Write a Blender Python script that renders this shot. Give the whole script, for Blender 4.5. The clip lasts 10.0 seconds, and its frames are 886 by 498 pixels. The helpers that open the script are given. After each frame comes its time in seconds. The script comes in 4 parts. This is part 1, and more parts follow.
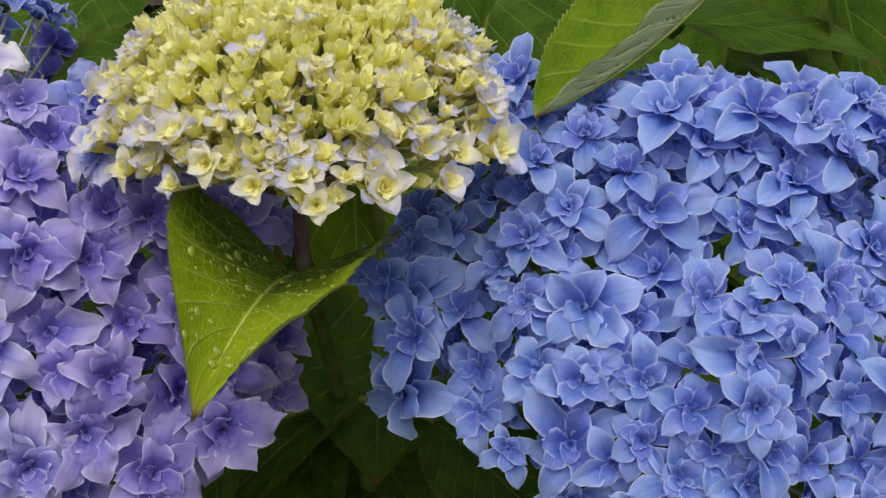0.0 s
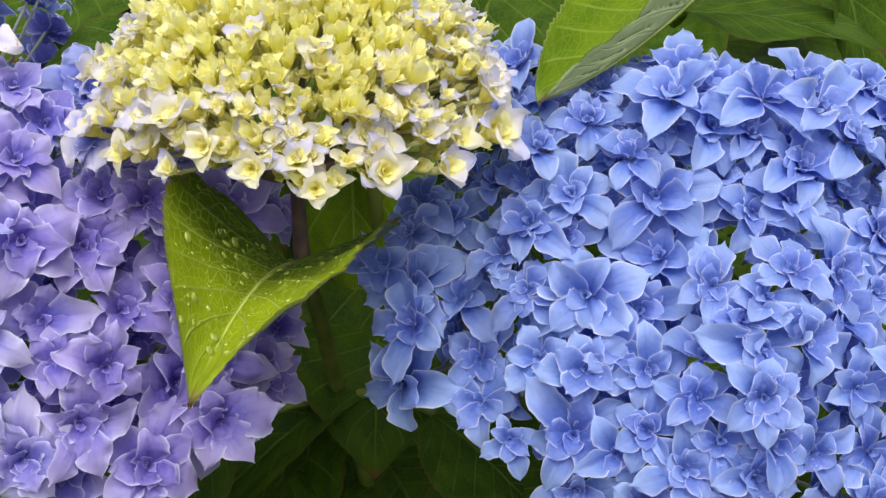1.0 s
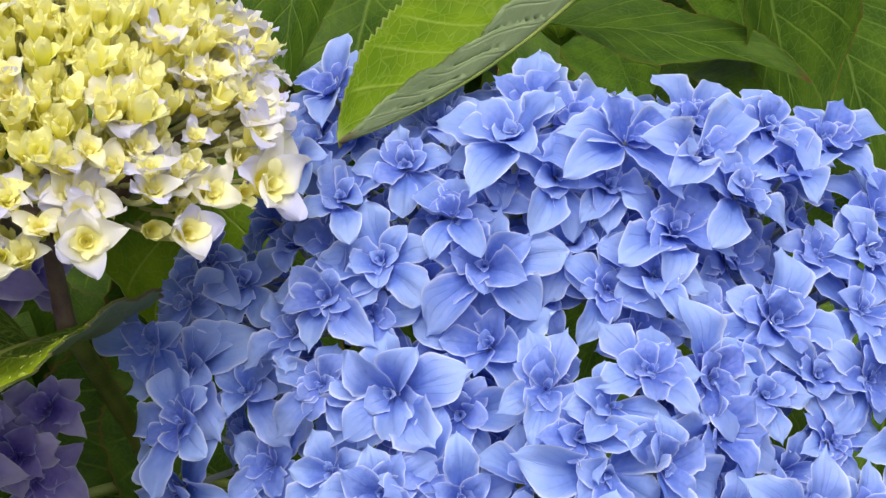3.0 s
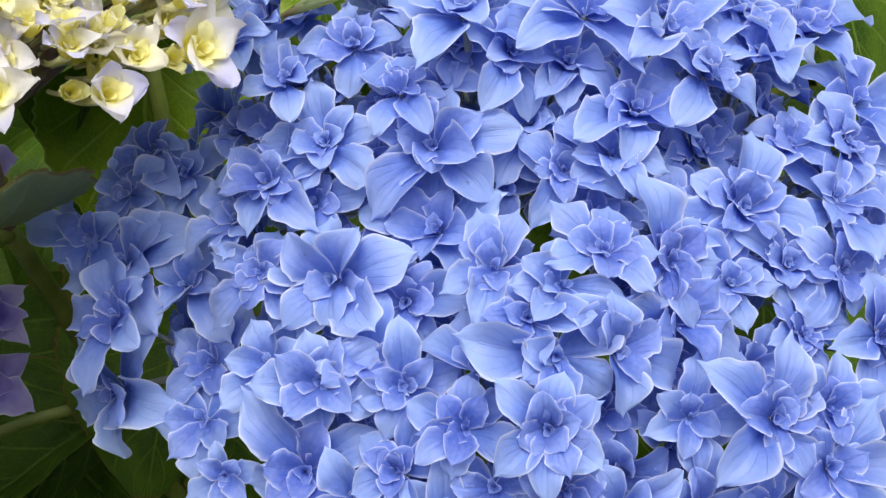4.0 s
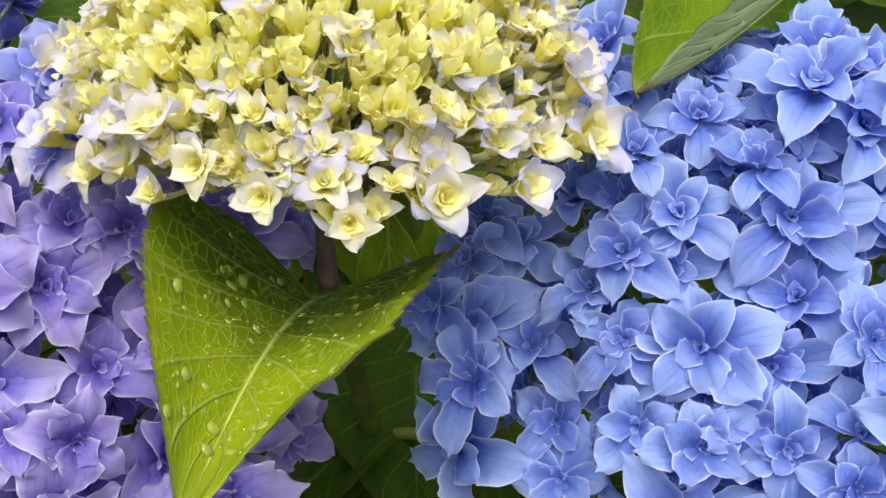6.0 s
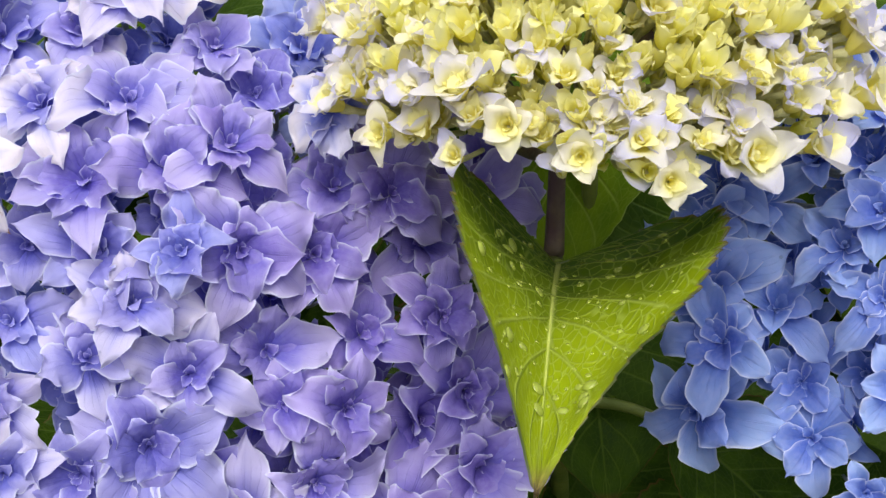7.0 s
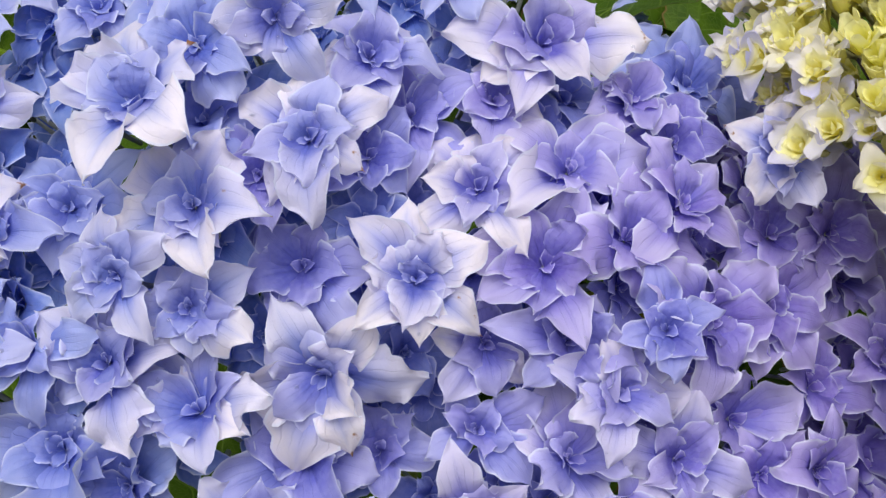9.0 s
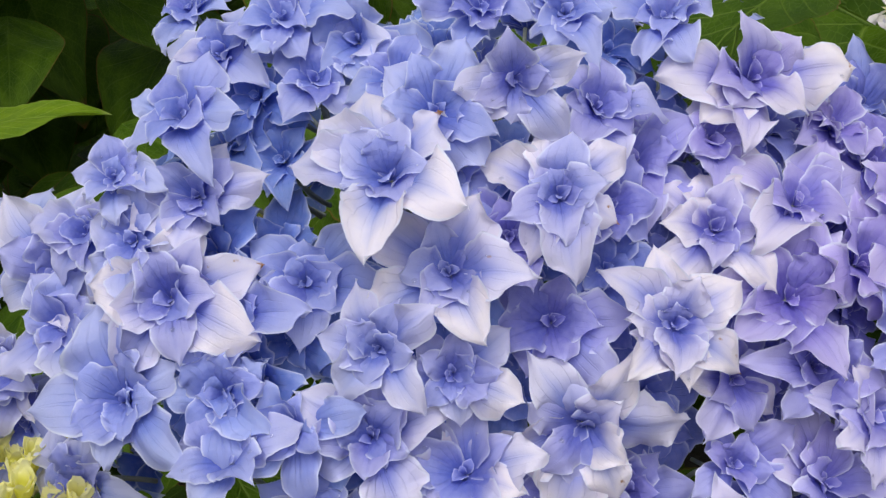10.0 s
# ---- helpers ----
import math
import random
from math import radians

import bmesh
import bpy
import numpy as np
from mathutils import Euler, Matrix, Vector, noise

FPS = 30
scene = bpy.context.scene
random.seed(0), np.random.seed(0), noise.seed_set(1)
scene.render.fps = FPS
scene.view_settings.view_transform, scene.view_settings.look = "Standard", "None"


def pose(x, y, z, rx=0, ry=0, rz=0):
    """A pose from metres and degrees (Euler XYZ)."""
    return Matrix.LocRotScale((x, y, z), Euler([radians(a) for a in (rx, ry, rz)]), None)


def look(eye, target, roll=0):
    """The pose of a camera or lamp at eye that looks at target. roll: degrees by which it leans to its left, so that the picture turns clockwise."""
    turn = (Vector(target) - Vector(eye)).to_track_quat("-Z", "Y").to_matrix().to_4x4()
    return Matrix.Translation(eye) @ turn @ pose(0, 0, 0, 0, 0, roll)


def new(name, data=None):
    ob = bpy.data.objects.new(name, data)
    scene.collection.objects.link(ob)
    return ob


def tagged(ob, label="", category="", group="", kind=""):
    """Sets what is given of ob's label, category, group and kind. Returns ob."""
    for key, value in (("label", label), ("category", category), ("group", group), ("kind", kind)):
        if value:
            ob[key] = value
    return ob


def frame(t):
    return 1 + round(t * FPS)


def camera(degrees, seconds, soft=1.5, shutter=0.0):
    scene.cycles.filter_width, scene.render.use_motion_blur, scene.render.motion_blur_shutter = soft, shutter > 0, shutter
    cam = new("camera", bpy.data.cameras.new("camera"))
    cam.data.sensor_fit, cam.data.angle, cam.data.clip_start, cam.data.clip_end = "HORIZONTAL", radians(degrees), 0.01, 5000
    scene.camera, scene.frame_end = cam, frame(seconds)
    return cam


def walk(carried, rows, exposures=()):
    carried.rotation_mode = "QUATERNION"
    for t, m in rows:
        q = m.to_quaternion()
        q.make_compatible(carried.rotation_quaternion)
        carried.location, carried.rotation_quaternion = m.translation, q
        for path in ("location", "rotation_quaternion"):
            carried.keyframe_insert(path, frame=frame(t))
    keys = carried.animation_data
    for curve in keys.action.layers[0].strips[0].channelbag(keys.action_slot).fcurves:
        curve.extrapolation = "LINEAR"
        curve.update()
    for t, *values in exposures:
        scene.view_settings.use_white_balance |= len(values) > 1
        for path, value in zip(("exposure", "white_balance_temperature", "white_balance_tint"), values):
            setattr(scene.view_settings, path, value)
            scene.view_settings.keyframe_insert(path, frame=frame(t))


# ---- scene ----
cam = camera(42.76, 10.0, soft=1.4)
ROWS = [
    (0.0, 0.0000, 0.0000, 1.1500, 65.00, 0.00, 0.00),
    (0.5, 0.0052, 0.0107, 1.1458, 65.03, -0.12, -0.26),
    (1.0, -0.0024, 0.0045, 1.1415, 65.10, -0.15, -0.22),
    (1.5, -0.0007, 0.0001, 1.1429, 65.12, -0.28, -0.10),
    (2.0, 0.0376, 0.0498, 1.1290, 65.14, -0.68, -0.39),
    (2.2, 0.0448, 0.0662, 1.1325, 65.20, -0.99, -0.56),
    (3.3, 0.0767, 0.1148, 1.1092, 65.27, -0.74, 0.38),
    (3.5, 0.0807, 0.1181, 1.0979, 64.99, -0.78, 0.62),
    (4.0, 0.0890, 0.1104, 1.0844, 64.86, -0.83, 0.78),
    (4.5, 0.0820, 0.0973, 1.0829, 65.39, -0.80, 0.66),
    (5.0, 0.0427, 0.0994, 1.1034, 65.85, -0.04, 0.88),
    (5.2, 0.0287, 0.1038, 1.1087, 65.59, 0.14, 0.61),
    (6.3, -0.0376, 0.1091, 1.1208, 62.31, 0.62, 0.64),
    (6.5, -0.0529, 0.1038, 1.1203, 62.16, 0.80, 0.76),
    (7.0, -0.0924, 0.1063, 1.1161, 62.00, 1.48, 0.84),
    (7.5, -0.1315, 0.1119, 1.1163, 61.83, 2.44, -0.02),
    (8.0, -0.1656, 0.1229, 1.1193, 61.37, 3.75, -1.82),
    (8.5, -0.1993, 0.1327, 1.1256, 60.80, 5.28, -3.30),
    (9.0, -0.2328, 0.1469, 1.1356, 60.32, 6.38, -5.40),
    (9.5, -0.2698, 0.1529, 1.1585, 60.36, 7.34, -8.25),
    (10.0, -0.3100, 0.1640, 1.1626, 58.93, 8.97, -11.22),
]
EXPOSURES = [(0.0, -0.05), (0.5, 0.46), (0.8, 0.50), (3.5, 0.61), (7.5, 0.50), (9.0, 0.27), (10.0, 0.16)]
walk(cam, [(t, pose(x, y, z, rx, ry, rz)) for t, x, y, z, rx, ry, rz in ROWS], EXPOSURES)

# ---------- light: a bright overcast sky, with a wide weak sun behind the clouds ----------
SUN_UP, SUN_ROUND = 65.0, 182.0
world = bpy.data.worlds.new("overcast_sky")
scene.world = world
world.use_nodes = True
wn = world.node_tree.nodes
sky = wn.new("ShaderNodeTexSky")
sky.sky_type = "NISHITA"
sky.sun_disc = False
sky.sun_elevation = radians(SUN_UP)
sky.sun_rotation = radians(SUN_ROUND)
sky.dust_density = 4.0
grey = wn.new("ShaderNodeHueSaturation")
grey.inputs["Saturation"].default_value = 0.35
world.node_tree.links.new(sky.outputs[0], grey.inputs["Color"])
world.node_tree.links.new(grey.outputs[0], wn["Background"].inputs["Color"])
wn["Background"].inputs["Strength"].default_value = 0.105

sun_data = bpy.data.lights.new("sun", "SUN")
sun_data.energy, sun_data.angle, sun_data.color = 2.5, radians(62), (1.0, 0.97, 0.92)
sun = new("sun", sun_data)
away = Vector((math.sin(radians(SUN_ROUND)) * math.cos(radians(SUN_UP)), math.cos(radians(SUN_ROUND)) * math.cos(radians(SUN_UP)), math.sin(radians(SUN_UP))))
sun.matrix_world = look(Vector((0, 0.45, 0.95)) + away * 3, (0, 0.45, 0.95))


# ---------- materials ----------
class Net:
    """Short hand for shader nodes."""

    def __init__(self, name):
        self.mat = bpy.data.materials.new(name)
        self.mat.use_nodes = True
        self.tree = self.mat.node_tree
        self.bsdf = self.tree.nodes["Principled BSDF"]
        self.out = self.tree.nodes["Material Output"]

    def node(self, kind):
        return self.tree.nodes.new(kind)

    def put(self, socket, value):
        if isinstance(value, bpy.types.NodeSocket):
            self.tree.links.new(value, socket)
        else:
            socket.default_value = value

    def math(self, operation, a, b=0.0, clamp=False):
        n = self.node("ShaderNodeMath")
        n.operation, n.use_clamp = operation, clamp
        self.put(n.inputs[0], a), self.put(n.inputs[1], b)
        return n.outputs[0]

    def mix(self, f, a, b, blend="MIX"):
        n = self.node("ShaderNodeMix")
        n.data_type, n.blend_type = "RGBA", blend
        self.put(n.inputs["Factor"], f)
        self.put(n.inputs[6], a if not isinstance(a, tuple) else (*a, 1)), self.put(n.inputs[7], b if not isinstance(b, tuple) else (*b, 1))
        return n.outputs[2]

    def ramp(self, x, low, high, to_low=0.0, to_high=1.0):
        n = self.node("ShaderNodeMapRange")
        n.interpolation_type = "SMOOTHSTEP"
        self.put(n.inputs[0], x)
        for k, v in zip((1, 2, 3, 4), (low, high, to_low, to_high)):
            self.put(n.inputs[k], v)
        return n.outputs[0]

    def noise(self, scale, vector=None, detail=3.0):
        n = self.node("ShaderNodeTexNoise")
        n.inputs["Scale"].default_value, n.inputs["Detail"].default_value = scale, detail
        if vector is not None:
            self.put(n.inputs["Vector"], vector)
        return n.outputs["Fac"]

    def uv(self):
        n = self.node("ShaderNodeSeparateXYZ")
        self.put(n.inputs[0], self.node("ShaderNodeTexCoord").outputs["UV"])
        return n.outputs[0], n.outputs[1]

    def finish(self, colour, rough, thin=0.0, bump=None, depth=0.001, gloss=0.35):
        self.put(self.bsdf.inputs["Base Color"], colour if not isinstance(colour, tuple) else (*colour, 1))
        self.put(self.bsdf.inputs["Roughness"], rough)
        self.bsdf.inputs["Specular IOR Level"].default_value = gloss
        normal = None
        if bump is not None:
            b = self.node("ShaderNodeBump")
            b.inputs["Strength"].default_value, b.inputs["Distance"].default_value = 0.7, depth
            self.put(b.inputs["Height"], bump)
            normal = b.outputs[0]
            self.put(self.bsdf.inputs["Normal"], normal)
        if thin:
            glow = self.node("ShaderNodeBsdfTranslucent")
            self.put(glow.inputs["Color"], colour if not isinstance(colour, tuple) else (*colour, 1))
            both = self.node("ShaderNodeMixShader")
            both.inputs[0].default_value = thin
            self.tree.links.new(self.bsdf.outputs[0], both.inputs[1])
            self.tree.links.new(glow.outputs[0], both.inputs[2])
            self.tree.links.new(both.outputs[0], self.out.inputs["Surface"])
        return self.mat


def petal_material():
    """A hydrangea petal: saturated at its base, paler to a whitish rim. The object's colour holds (tone, paleness, shade)."""
    net = Net("petal")
    u, v = net.uv()
    info = net.node("ShaderNodeObjectInfo")
    part_of = net.node("ShaderNodeSeparateColor")
    net.put(part_of.inputs[0], info.outputs["Color"])
    tone, pale, shade = part_of.outputs
    side = net.math("ABSOLUTE", net.math("SUBTRACT", net.math("MULTIPLY", u, 2.0), 1.0))
    wander = net.noise(2.6, net.node("ShaderNodeTexCoord").outputs["Object"], 2.0)
    # how near the rim: across or towards the tip
    rim = net.math("MAXIMUM", net.ramp(side, 0.66, 1.0), net.ramp(v, 0.74, 1.02))
    line = net.math("MAXIMUM", net.ramp(side, 0.88, 0.97), net.ramp(v, 0.92, 0.98))
    blue = net.mix(net.ramp(v, 0.05, 0.80), (0.11, 0.22, 0.70), (0.40, 0.55, 0.92))
    violet = net.mix(net.ramp(v, 0.05, 0.80), (0.18, 0.15, 0.67), (0.45, 0.355, 0.81))
    colour = net.mix(tone, blue, violet)
    # deeper inner pigment, with the shadow between petals painted in as well
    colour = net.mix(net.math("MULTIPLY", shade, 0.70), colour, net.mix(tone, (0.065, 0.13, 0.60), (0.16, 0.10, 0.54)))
    colour = net.mix(net.math("MULTIPLY", rim, 0.62), colour, net.mix(tone, (0.52, 0.62, 0.93), (0.66, 0.60, 0.89)))
    reach = net.math("ADD", net.math("ADD", net.math("MULTIPLY", v, 0.75), net.math("MULTIPLY", side, 0.30)), net.math("MULTIPLY", wander, 0.30))
    bleach = net.math("MULTIPLY", pale, net.ramp(reach, 0.42, 0.84), clamp=True)
    colour = net.mix(bleach, colour, (0.92, 0.86, 0.90))
    colour = net.mix(net.math("MULTIPLY", line, 0.62), colour, (0.82, 0.86, 0.97))
    # fine veins that fan out from the base
    fan = net.math("DIVIDE", net.math("SUBTRACT", u, 0.5), net.math("ADD", v, 0.25))
    stripes = net.math("SINE", net.math("ADD", net.math("MULTIPLY", fan, 30.0), net.math("MULTIPLY", wander, 6.0)))
    vein = net.ramp(stripes, 0.88, 1.0)
    mid = net.ramp(side, 0.0, 0.035, 1.0, 0.0)
    vein = net.math("MULTIPLY", net.math("MAXIMUM", vein, mid), net.ramp(v, 0.95, 0.4))
    colour = net.mix(net.math("MULTIPLY", vein, net.ramp(pale, 0.0, 0.6, 0.07, 0.03)), colour, (0.10, 0.11, 0.50))
    wither = net.math("SUBTRACT", 1.0, info.outputs["Alpha"])
    patch = net.noise(5.0, net.node("ShaderNodeTexCoord").outputs["Object"], 4.0)
    burnt = net.math("MULTIPLY", wither, net.ramp(net.math("ADD", net.math("MULTIPLY", v, 0.55), patch), 1.0, 1.08))
    colour = net.mix(burnt, colour, (0.42, 0.20, 0.07))
    mottle = net.noise(9.0, net.node("ShaderNodeTexCoord").outputs["Object"], 4.0)
    colour = net.mix(net.ramp(mottle, 0.35, 0.75, 0.0, 0.14), colour, (0.62, 0.62, 0.9))
    crisp = net.noise(34.0, net.node("ShaderNodeTexCoord").outputs["Object"], 3.0)
    pleat = net.math("MULTIPLY", net.math("SINE", net.math("ADD", net.math("MULTIPLY", fan, 15.0), net.math("MULTIPLY", wander, 6.0))), net.ramp(v, 0.0, 0.3))
    vein = net.math("SUBTRACT", vein, net.math("MULTIPLY", pleat, 0.14))
    bump = net.math("ADD", net.math("ADD", net.math("MULTIPLY", vein, -0.35), net.math("MULTIPLY", mottle, 0.5)), net.math("MULTIPLY", crisp, 0.25))
    return net.finish(colour, 0.45, 0.46, bump, 0.0008, 0.40)


def bud_material():
    """Young petals: yellow-green at the base, cream above and, where open, lavender at the tip."""
    net = Net("young_petal")
    u, v = net.uv()
    info = net.node("ShaderNodeObjectInfo")
    part_of = net.node("ShaderNodeSeparateColor")
    net.put(part_of.inputs[0], info.outputs["Color"])
    green, open_, lilac = part_of.outputs
    colour = net.mix(net.ramp(v, 0.05, 0.9), (0.96, 0.90, 0.24), (0.97, 0.94, 0.50))
    colour = net.mix(net.math("MULTIPLY", green, net.ramp(v, 1.0, 0.2)), colour, (0.80, 0.82, 0.06))
    colour = net.mix(net.math("MULTIPLY", net.ramp(open_, 0.25, 0.75), net.ramp(v, 0.25, 0.75)), colour, (0.97, 0.92, 0.70))
    colour = net.mix(net.math("MULTIPLY", lilac, net.ramp(v, 0.20, 0.75)), colour, (0.66, 0.65, 0.92))
    grain = net.noise(30.0, net.node("ShaderNodeTexCoord").outputs["Object"])
    colour = net.mix(net.ramp(grain, 0.4, 0.8, 0.0, 0.15), colour, (0.88, 0.84, 0.30))
    return net.finish(colour, 0.5, 0.48, grain, 0.0004, 0.3)


def leaf_material(name, dark, bright, vein_colour, joined_up=False, tip_colour=None, thin=0.38, rim=(0.18, 0.06, 0.03)):
    """A hydrangea leaf: net of pale veins, glossy upper side, purple rim."""
    net = Net(name)
    u, v = net.uv()
    info = net.node("ShaderNodeObjectInfo")
    side = net.math("ABSOLUTE", net.math("SUBTRACT", net.math("MULTIPLY", u, 2.0), 1.0))
    rib = net.ramp(side, 0.0, 0.035, 1.0, 0.0)
    along = net.math("SUBTRACT", net.math("MULTIPLY", v, 7.5), net.math("MULTIPLY", net.math("POWER", side, 0.8), 2.2))
    saw = net.math("ABSOLUTE", net.math("SUBTRACT", net.math("FRACT", along), 0.5))
    lateral = net.math("MULTIPLY", net.ramp(saw, 0.0, 0.075, 1.0, 0.0), net.ramp(side, 1.0, 0.7))
    coords = net.node("ShaderNodeTexCoord").outputs["UV"]
    cells = net.node("ShaderNodeTexVoronoi")
    cells.feature = "DISTANCE_TO_EDGE"
    cells.inputs["Scale"].default_value = 26.0
    net.put(cells.inputs["Vector"], coords)
    tiny = net.ramp(cells.outputs["Distance"], 0.0, 0.09, 1.0, 0.0)
    veins = net.math("MAXIMUM", rib, net.math("MULTIPLY", lateral, 0.8))
    blotch = net.noise(5.0, coords, 5.0)
    colour = net.mix(net.ramp(blotch, 0.3, 0.7), dark, bright)
    chance = net.node("ShaderNodeNewGeometry").outputs["Random Per Island"] if joined_up else info.outputs["Random"]
    colour = net.mix(net.math("MULTIPLY", chance, 0.45), colour, dark)
    # the blade's green runs into tip_colour towards the tip, unevenly
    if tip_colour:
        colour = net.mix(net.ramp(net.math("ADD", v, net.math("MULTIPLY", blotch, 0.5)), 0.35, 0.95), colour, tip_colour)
    colour = net.mix(net.math("MULTIPLY", veins, 0.3 if joined_up else 0.75), colour, vein_colour)
    colour = net.mix(net.math("MULTIPLY", tiny, 0.50 if tip_colour else 0.22), colour, vein_colour)
    colour = net.mix(net.math("MAXIMUM", net.ramp(side, 0.965, 0.995, 0.0, 0.6), net.ramp(v, 0.93, 1.0, 0.0, 0.7)), colour, rim)
    bump = net.math("SUBTRACT", net.math("MULTIPLY", blotch, 0.4), net.math("ADD", net.math("MULTIPLY", veins, 0.40), net.math("MULTIPLY", tiny, 0.10)))
    return net.finish(colour, 0.44, thin, bump, 0.0024 if tip_colour else 0.0018, 0.22 if tip_colour else 0.12)


def stem_material(name, a, b, scale=60.0):
    net = Net(name)
    obj = net.node("ShaderNodeTexCoord").outputs["Object"]
    spot = net.noise(scale, obj, 4.0)
    fine = net.noise(scale * 9, obj, 3.0)
    colour = net.mix(net.ramp(spot, 0.35, 0.65), a, b)
    colour = net.mix(net.ramp(fine, 0.62, 0.75, 0.0, 0.5), colour, (0.10, 0.07, 0.05))
    return net.finish(colour, 0.5, 0.0, fine, 0.0006)


def soil_material():
    net = Net("soil")
    obj = net.node("ShaderNodeTexCoord").outputs["Object"]
    crumbs, grain = net.noise(6.0, obj, 8.0), net.noise(90.0, obj, 5.0)
    colour = net.mix(net.ramp(crumbs, 0.3, 0.7), (0.022, 0.016, 0.010), (0.045, 0.034, 0.022))
    colour = net.mix(net.ramp(grain, 0.5, 0.8, 0.0, 0.5), colour, (0.06, 0.05, 0.036))
    return net.finish(colour, 0.95, 0.0, grain, 0.02)


def drop_material(name, colour, clear=0.0):
    """A bead of water that mirrors the sky, of the given colour and clearness."""
    net = Net(name)
    net.bsdf.inputs["Transmission Weight"].default_value = clear
    net.bsdf.inputs["IOR"].default_value = 1.33
    return net.finish(colour, 0.04, gloss=0.8)


PETAL, BUD = petal_material(), bud_material()
LEAF = leaf_material("leaf_green", (0.030, 0.072, 0.004), (0.078, 0.145, 0.008), (0.14, 0.22, 0.03))
LEAF_FAR = leaf_material("leaf_green_far", (0.030, 0.072, 0.004), (0.078, 0.145, 0.008), (0.14, 0.22, 0.03), True)
LEAF_YELLOW_TIP = leaf_material("leaf_yellow_tip", (0.055, 0.125, 0.003), (0.14, 0.25, 0.004), (0.46, 0.56, 0.10), False, (0.31, 0.40, 0.005), 0.38, (0.36, 0.22, 0.11))
LEAF_LIGHT = leaf_material("leaf_light_green", (0.095, 0.18, 0.005), (0.18, 0.28, 0.008), (0.30, 0.40, 0.06), False, None, 0.34, (0.36, 0.43, 0.12))
RIB = stem_material("pale_rib", (0.34, 0.40, 0.07), (0.44, 0.49, 0.11))
STEM_PURPLE = stem_material("purple_stem", (0.12, 0.075, 0.07), (0.20, 0.15, 0.10))
STEM_GREEN = stem_material("green_stem", (0.10, 0.14, 0.02), (0.16, 0.20, 0.035))
PEDICEL = stem_material("pale_stalk", (0.30, 0.34, 0.30), (0.40, 0.42, 0.36))
PEDICEL_CREAM = stem_material("cream_stalk", (0.72, 0.70, 0.30), (0.78, 0.75, 0.42))
# the leaf drops' lighter yellow-green paints in the light that they gather
SOIL, WATER, DEW = soil_material(), drop_material("water_on_leaf", (0.42, 0.50, 0.08), 0.45), drop_material("water_on_petal", (0.93, 0.95, 1.0), 0.92)
LEAF_UNDER = leaf_material("leaf_underside", (0.34, 0.43, 0.22), (0.42, 0.50, 0.28), (0.52, 0.58, 0.36), False, None, 0.60)


# ---------- mesh helpers ----------
def grid_mesh(name, place, across, along, material, both=False):
    """A sheet from place(u, v), u in -1..1, v in 0..1, with its UVs."""
    mesh = bpy.data.meshes.new(name)
    us, vs = np.linspace(-1, 1, across), np.linspace(0, 1, along)
    verts = [place(u, v) for v in vs for u in us]
    faces = [(j * across + i, j * across + i + 1, (j + 1) * across + i + 1, (j + 1) * across + i) for j in range(along - 1) for i in range(across - 1)]
    mesh.from_pydata(verts, [], faces)
    layer = mesh.uv_layers.new(name="UVMap")
    for loop in mesh.loops:
        j, i = divmod(loop.vertex_index, across)
        layer.data[loop.index].uv = (us[i] / 2 + 0.5, vs[j])
    mesh.polygons.foreach_set("use_smooth", [True] * len(mesh.polygons))
    mesh.materials.append(material)
    return mesh


def joined(name, pieces, material):
    """One mesh out of (mesh, matrix) pieces that keep their UVs."""
    verts, faces, uvs = [], [], []
    for mesh, m in pieces:
        start = len(verts)
        verts += [m @ p.co for p in mesh.vertices]
        for f in mesh.polygons:
            faces.append([start + k for k in f.vertices])
            uvs += [mesh.uv_layers[0].data[k].uv.copy() for k in f.loop_indices]
    out = bpy.data.meshes.new(name)
    out.from_pydata(verts, [], faces)
    layer = out.uv_layers.new(name="UVMap")
    for k, value in enumerate(uvs):
        layer.data[k].uv = value
    out.polygons.foreach_set("use_smooth", [True] * len(out.polygons))
    out.materials.append(material)
    return out


def tube_mesh(name, points, radii, material, sides=8):
    """A tube along points, with its ends closed."""
    points = [Vector(p) for p in points]
    verts, faces = [], []
    for k, p in enumerate(points):
        way = (points[min(k + 1, len(points) - 1)] - points[max(k - 1, 0)]).normalized()
        a = way.orthogonal().normalized() if k == 0 else (a - way * a.dot(way)).normalized()
        b = way.cross(a)
        for s in range(sides):
            t = 2 * math.pi * s / sides
            verts.append(p + (a * math.cos(t) + b * math.sin(t)) * radii[k])
    for k in range(len(points) - 1):
        for s in range(sides):
            n = (s + 1) % sides
            faces.append((k * sides + s, k * sides + n, (k + 1) * sides + n, (k + 1) * sides + s))
    faces += [tuple(reversed(range(sides))), tuple((len(points) - 1) * sides + s for s in range(sides))]
    mesh = bpy.data.meshes.new(name)
    mesh.from_pydata(verts, [], faces)
    mesh.uv_layers.new(name="UVMap")
    mesh.polygons.foreach_set("use_smooth", [True] * len(mesh.polygons))
    mesh.materials.append(material)
    return mesh


def curve(a, b, c, steps):
    """Points on the bow from a to c that b pulls."""
    a, b, c = Vector(a), Vector(b), Vector(c)
    return [a * (1 - t) ** 2 + b * (2 * t * (1 - t)) + c * t * t for t in (k / steps for k in range(steps + 1))]


def part(name, mesh, parent, m, label=""):
    """Links a mesh as a part; m is its place in the parent's own space."""
    ob = new(name, mesh)
    ob.parent = parent
    ob.matrix_basis = m
    return tagged(ob, label) if label else ob


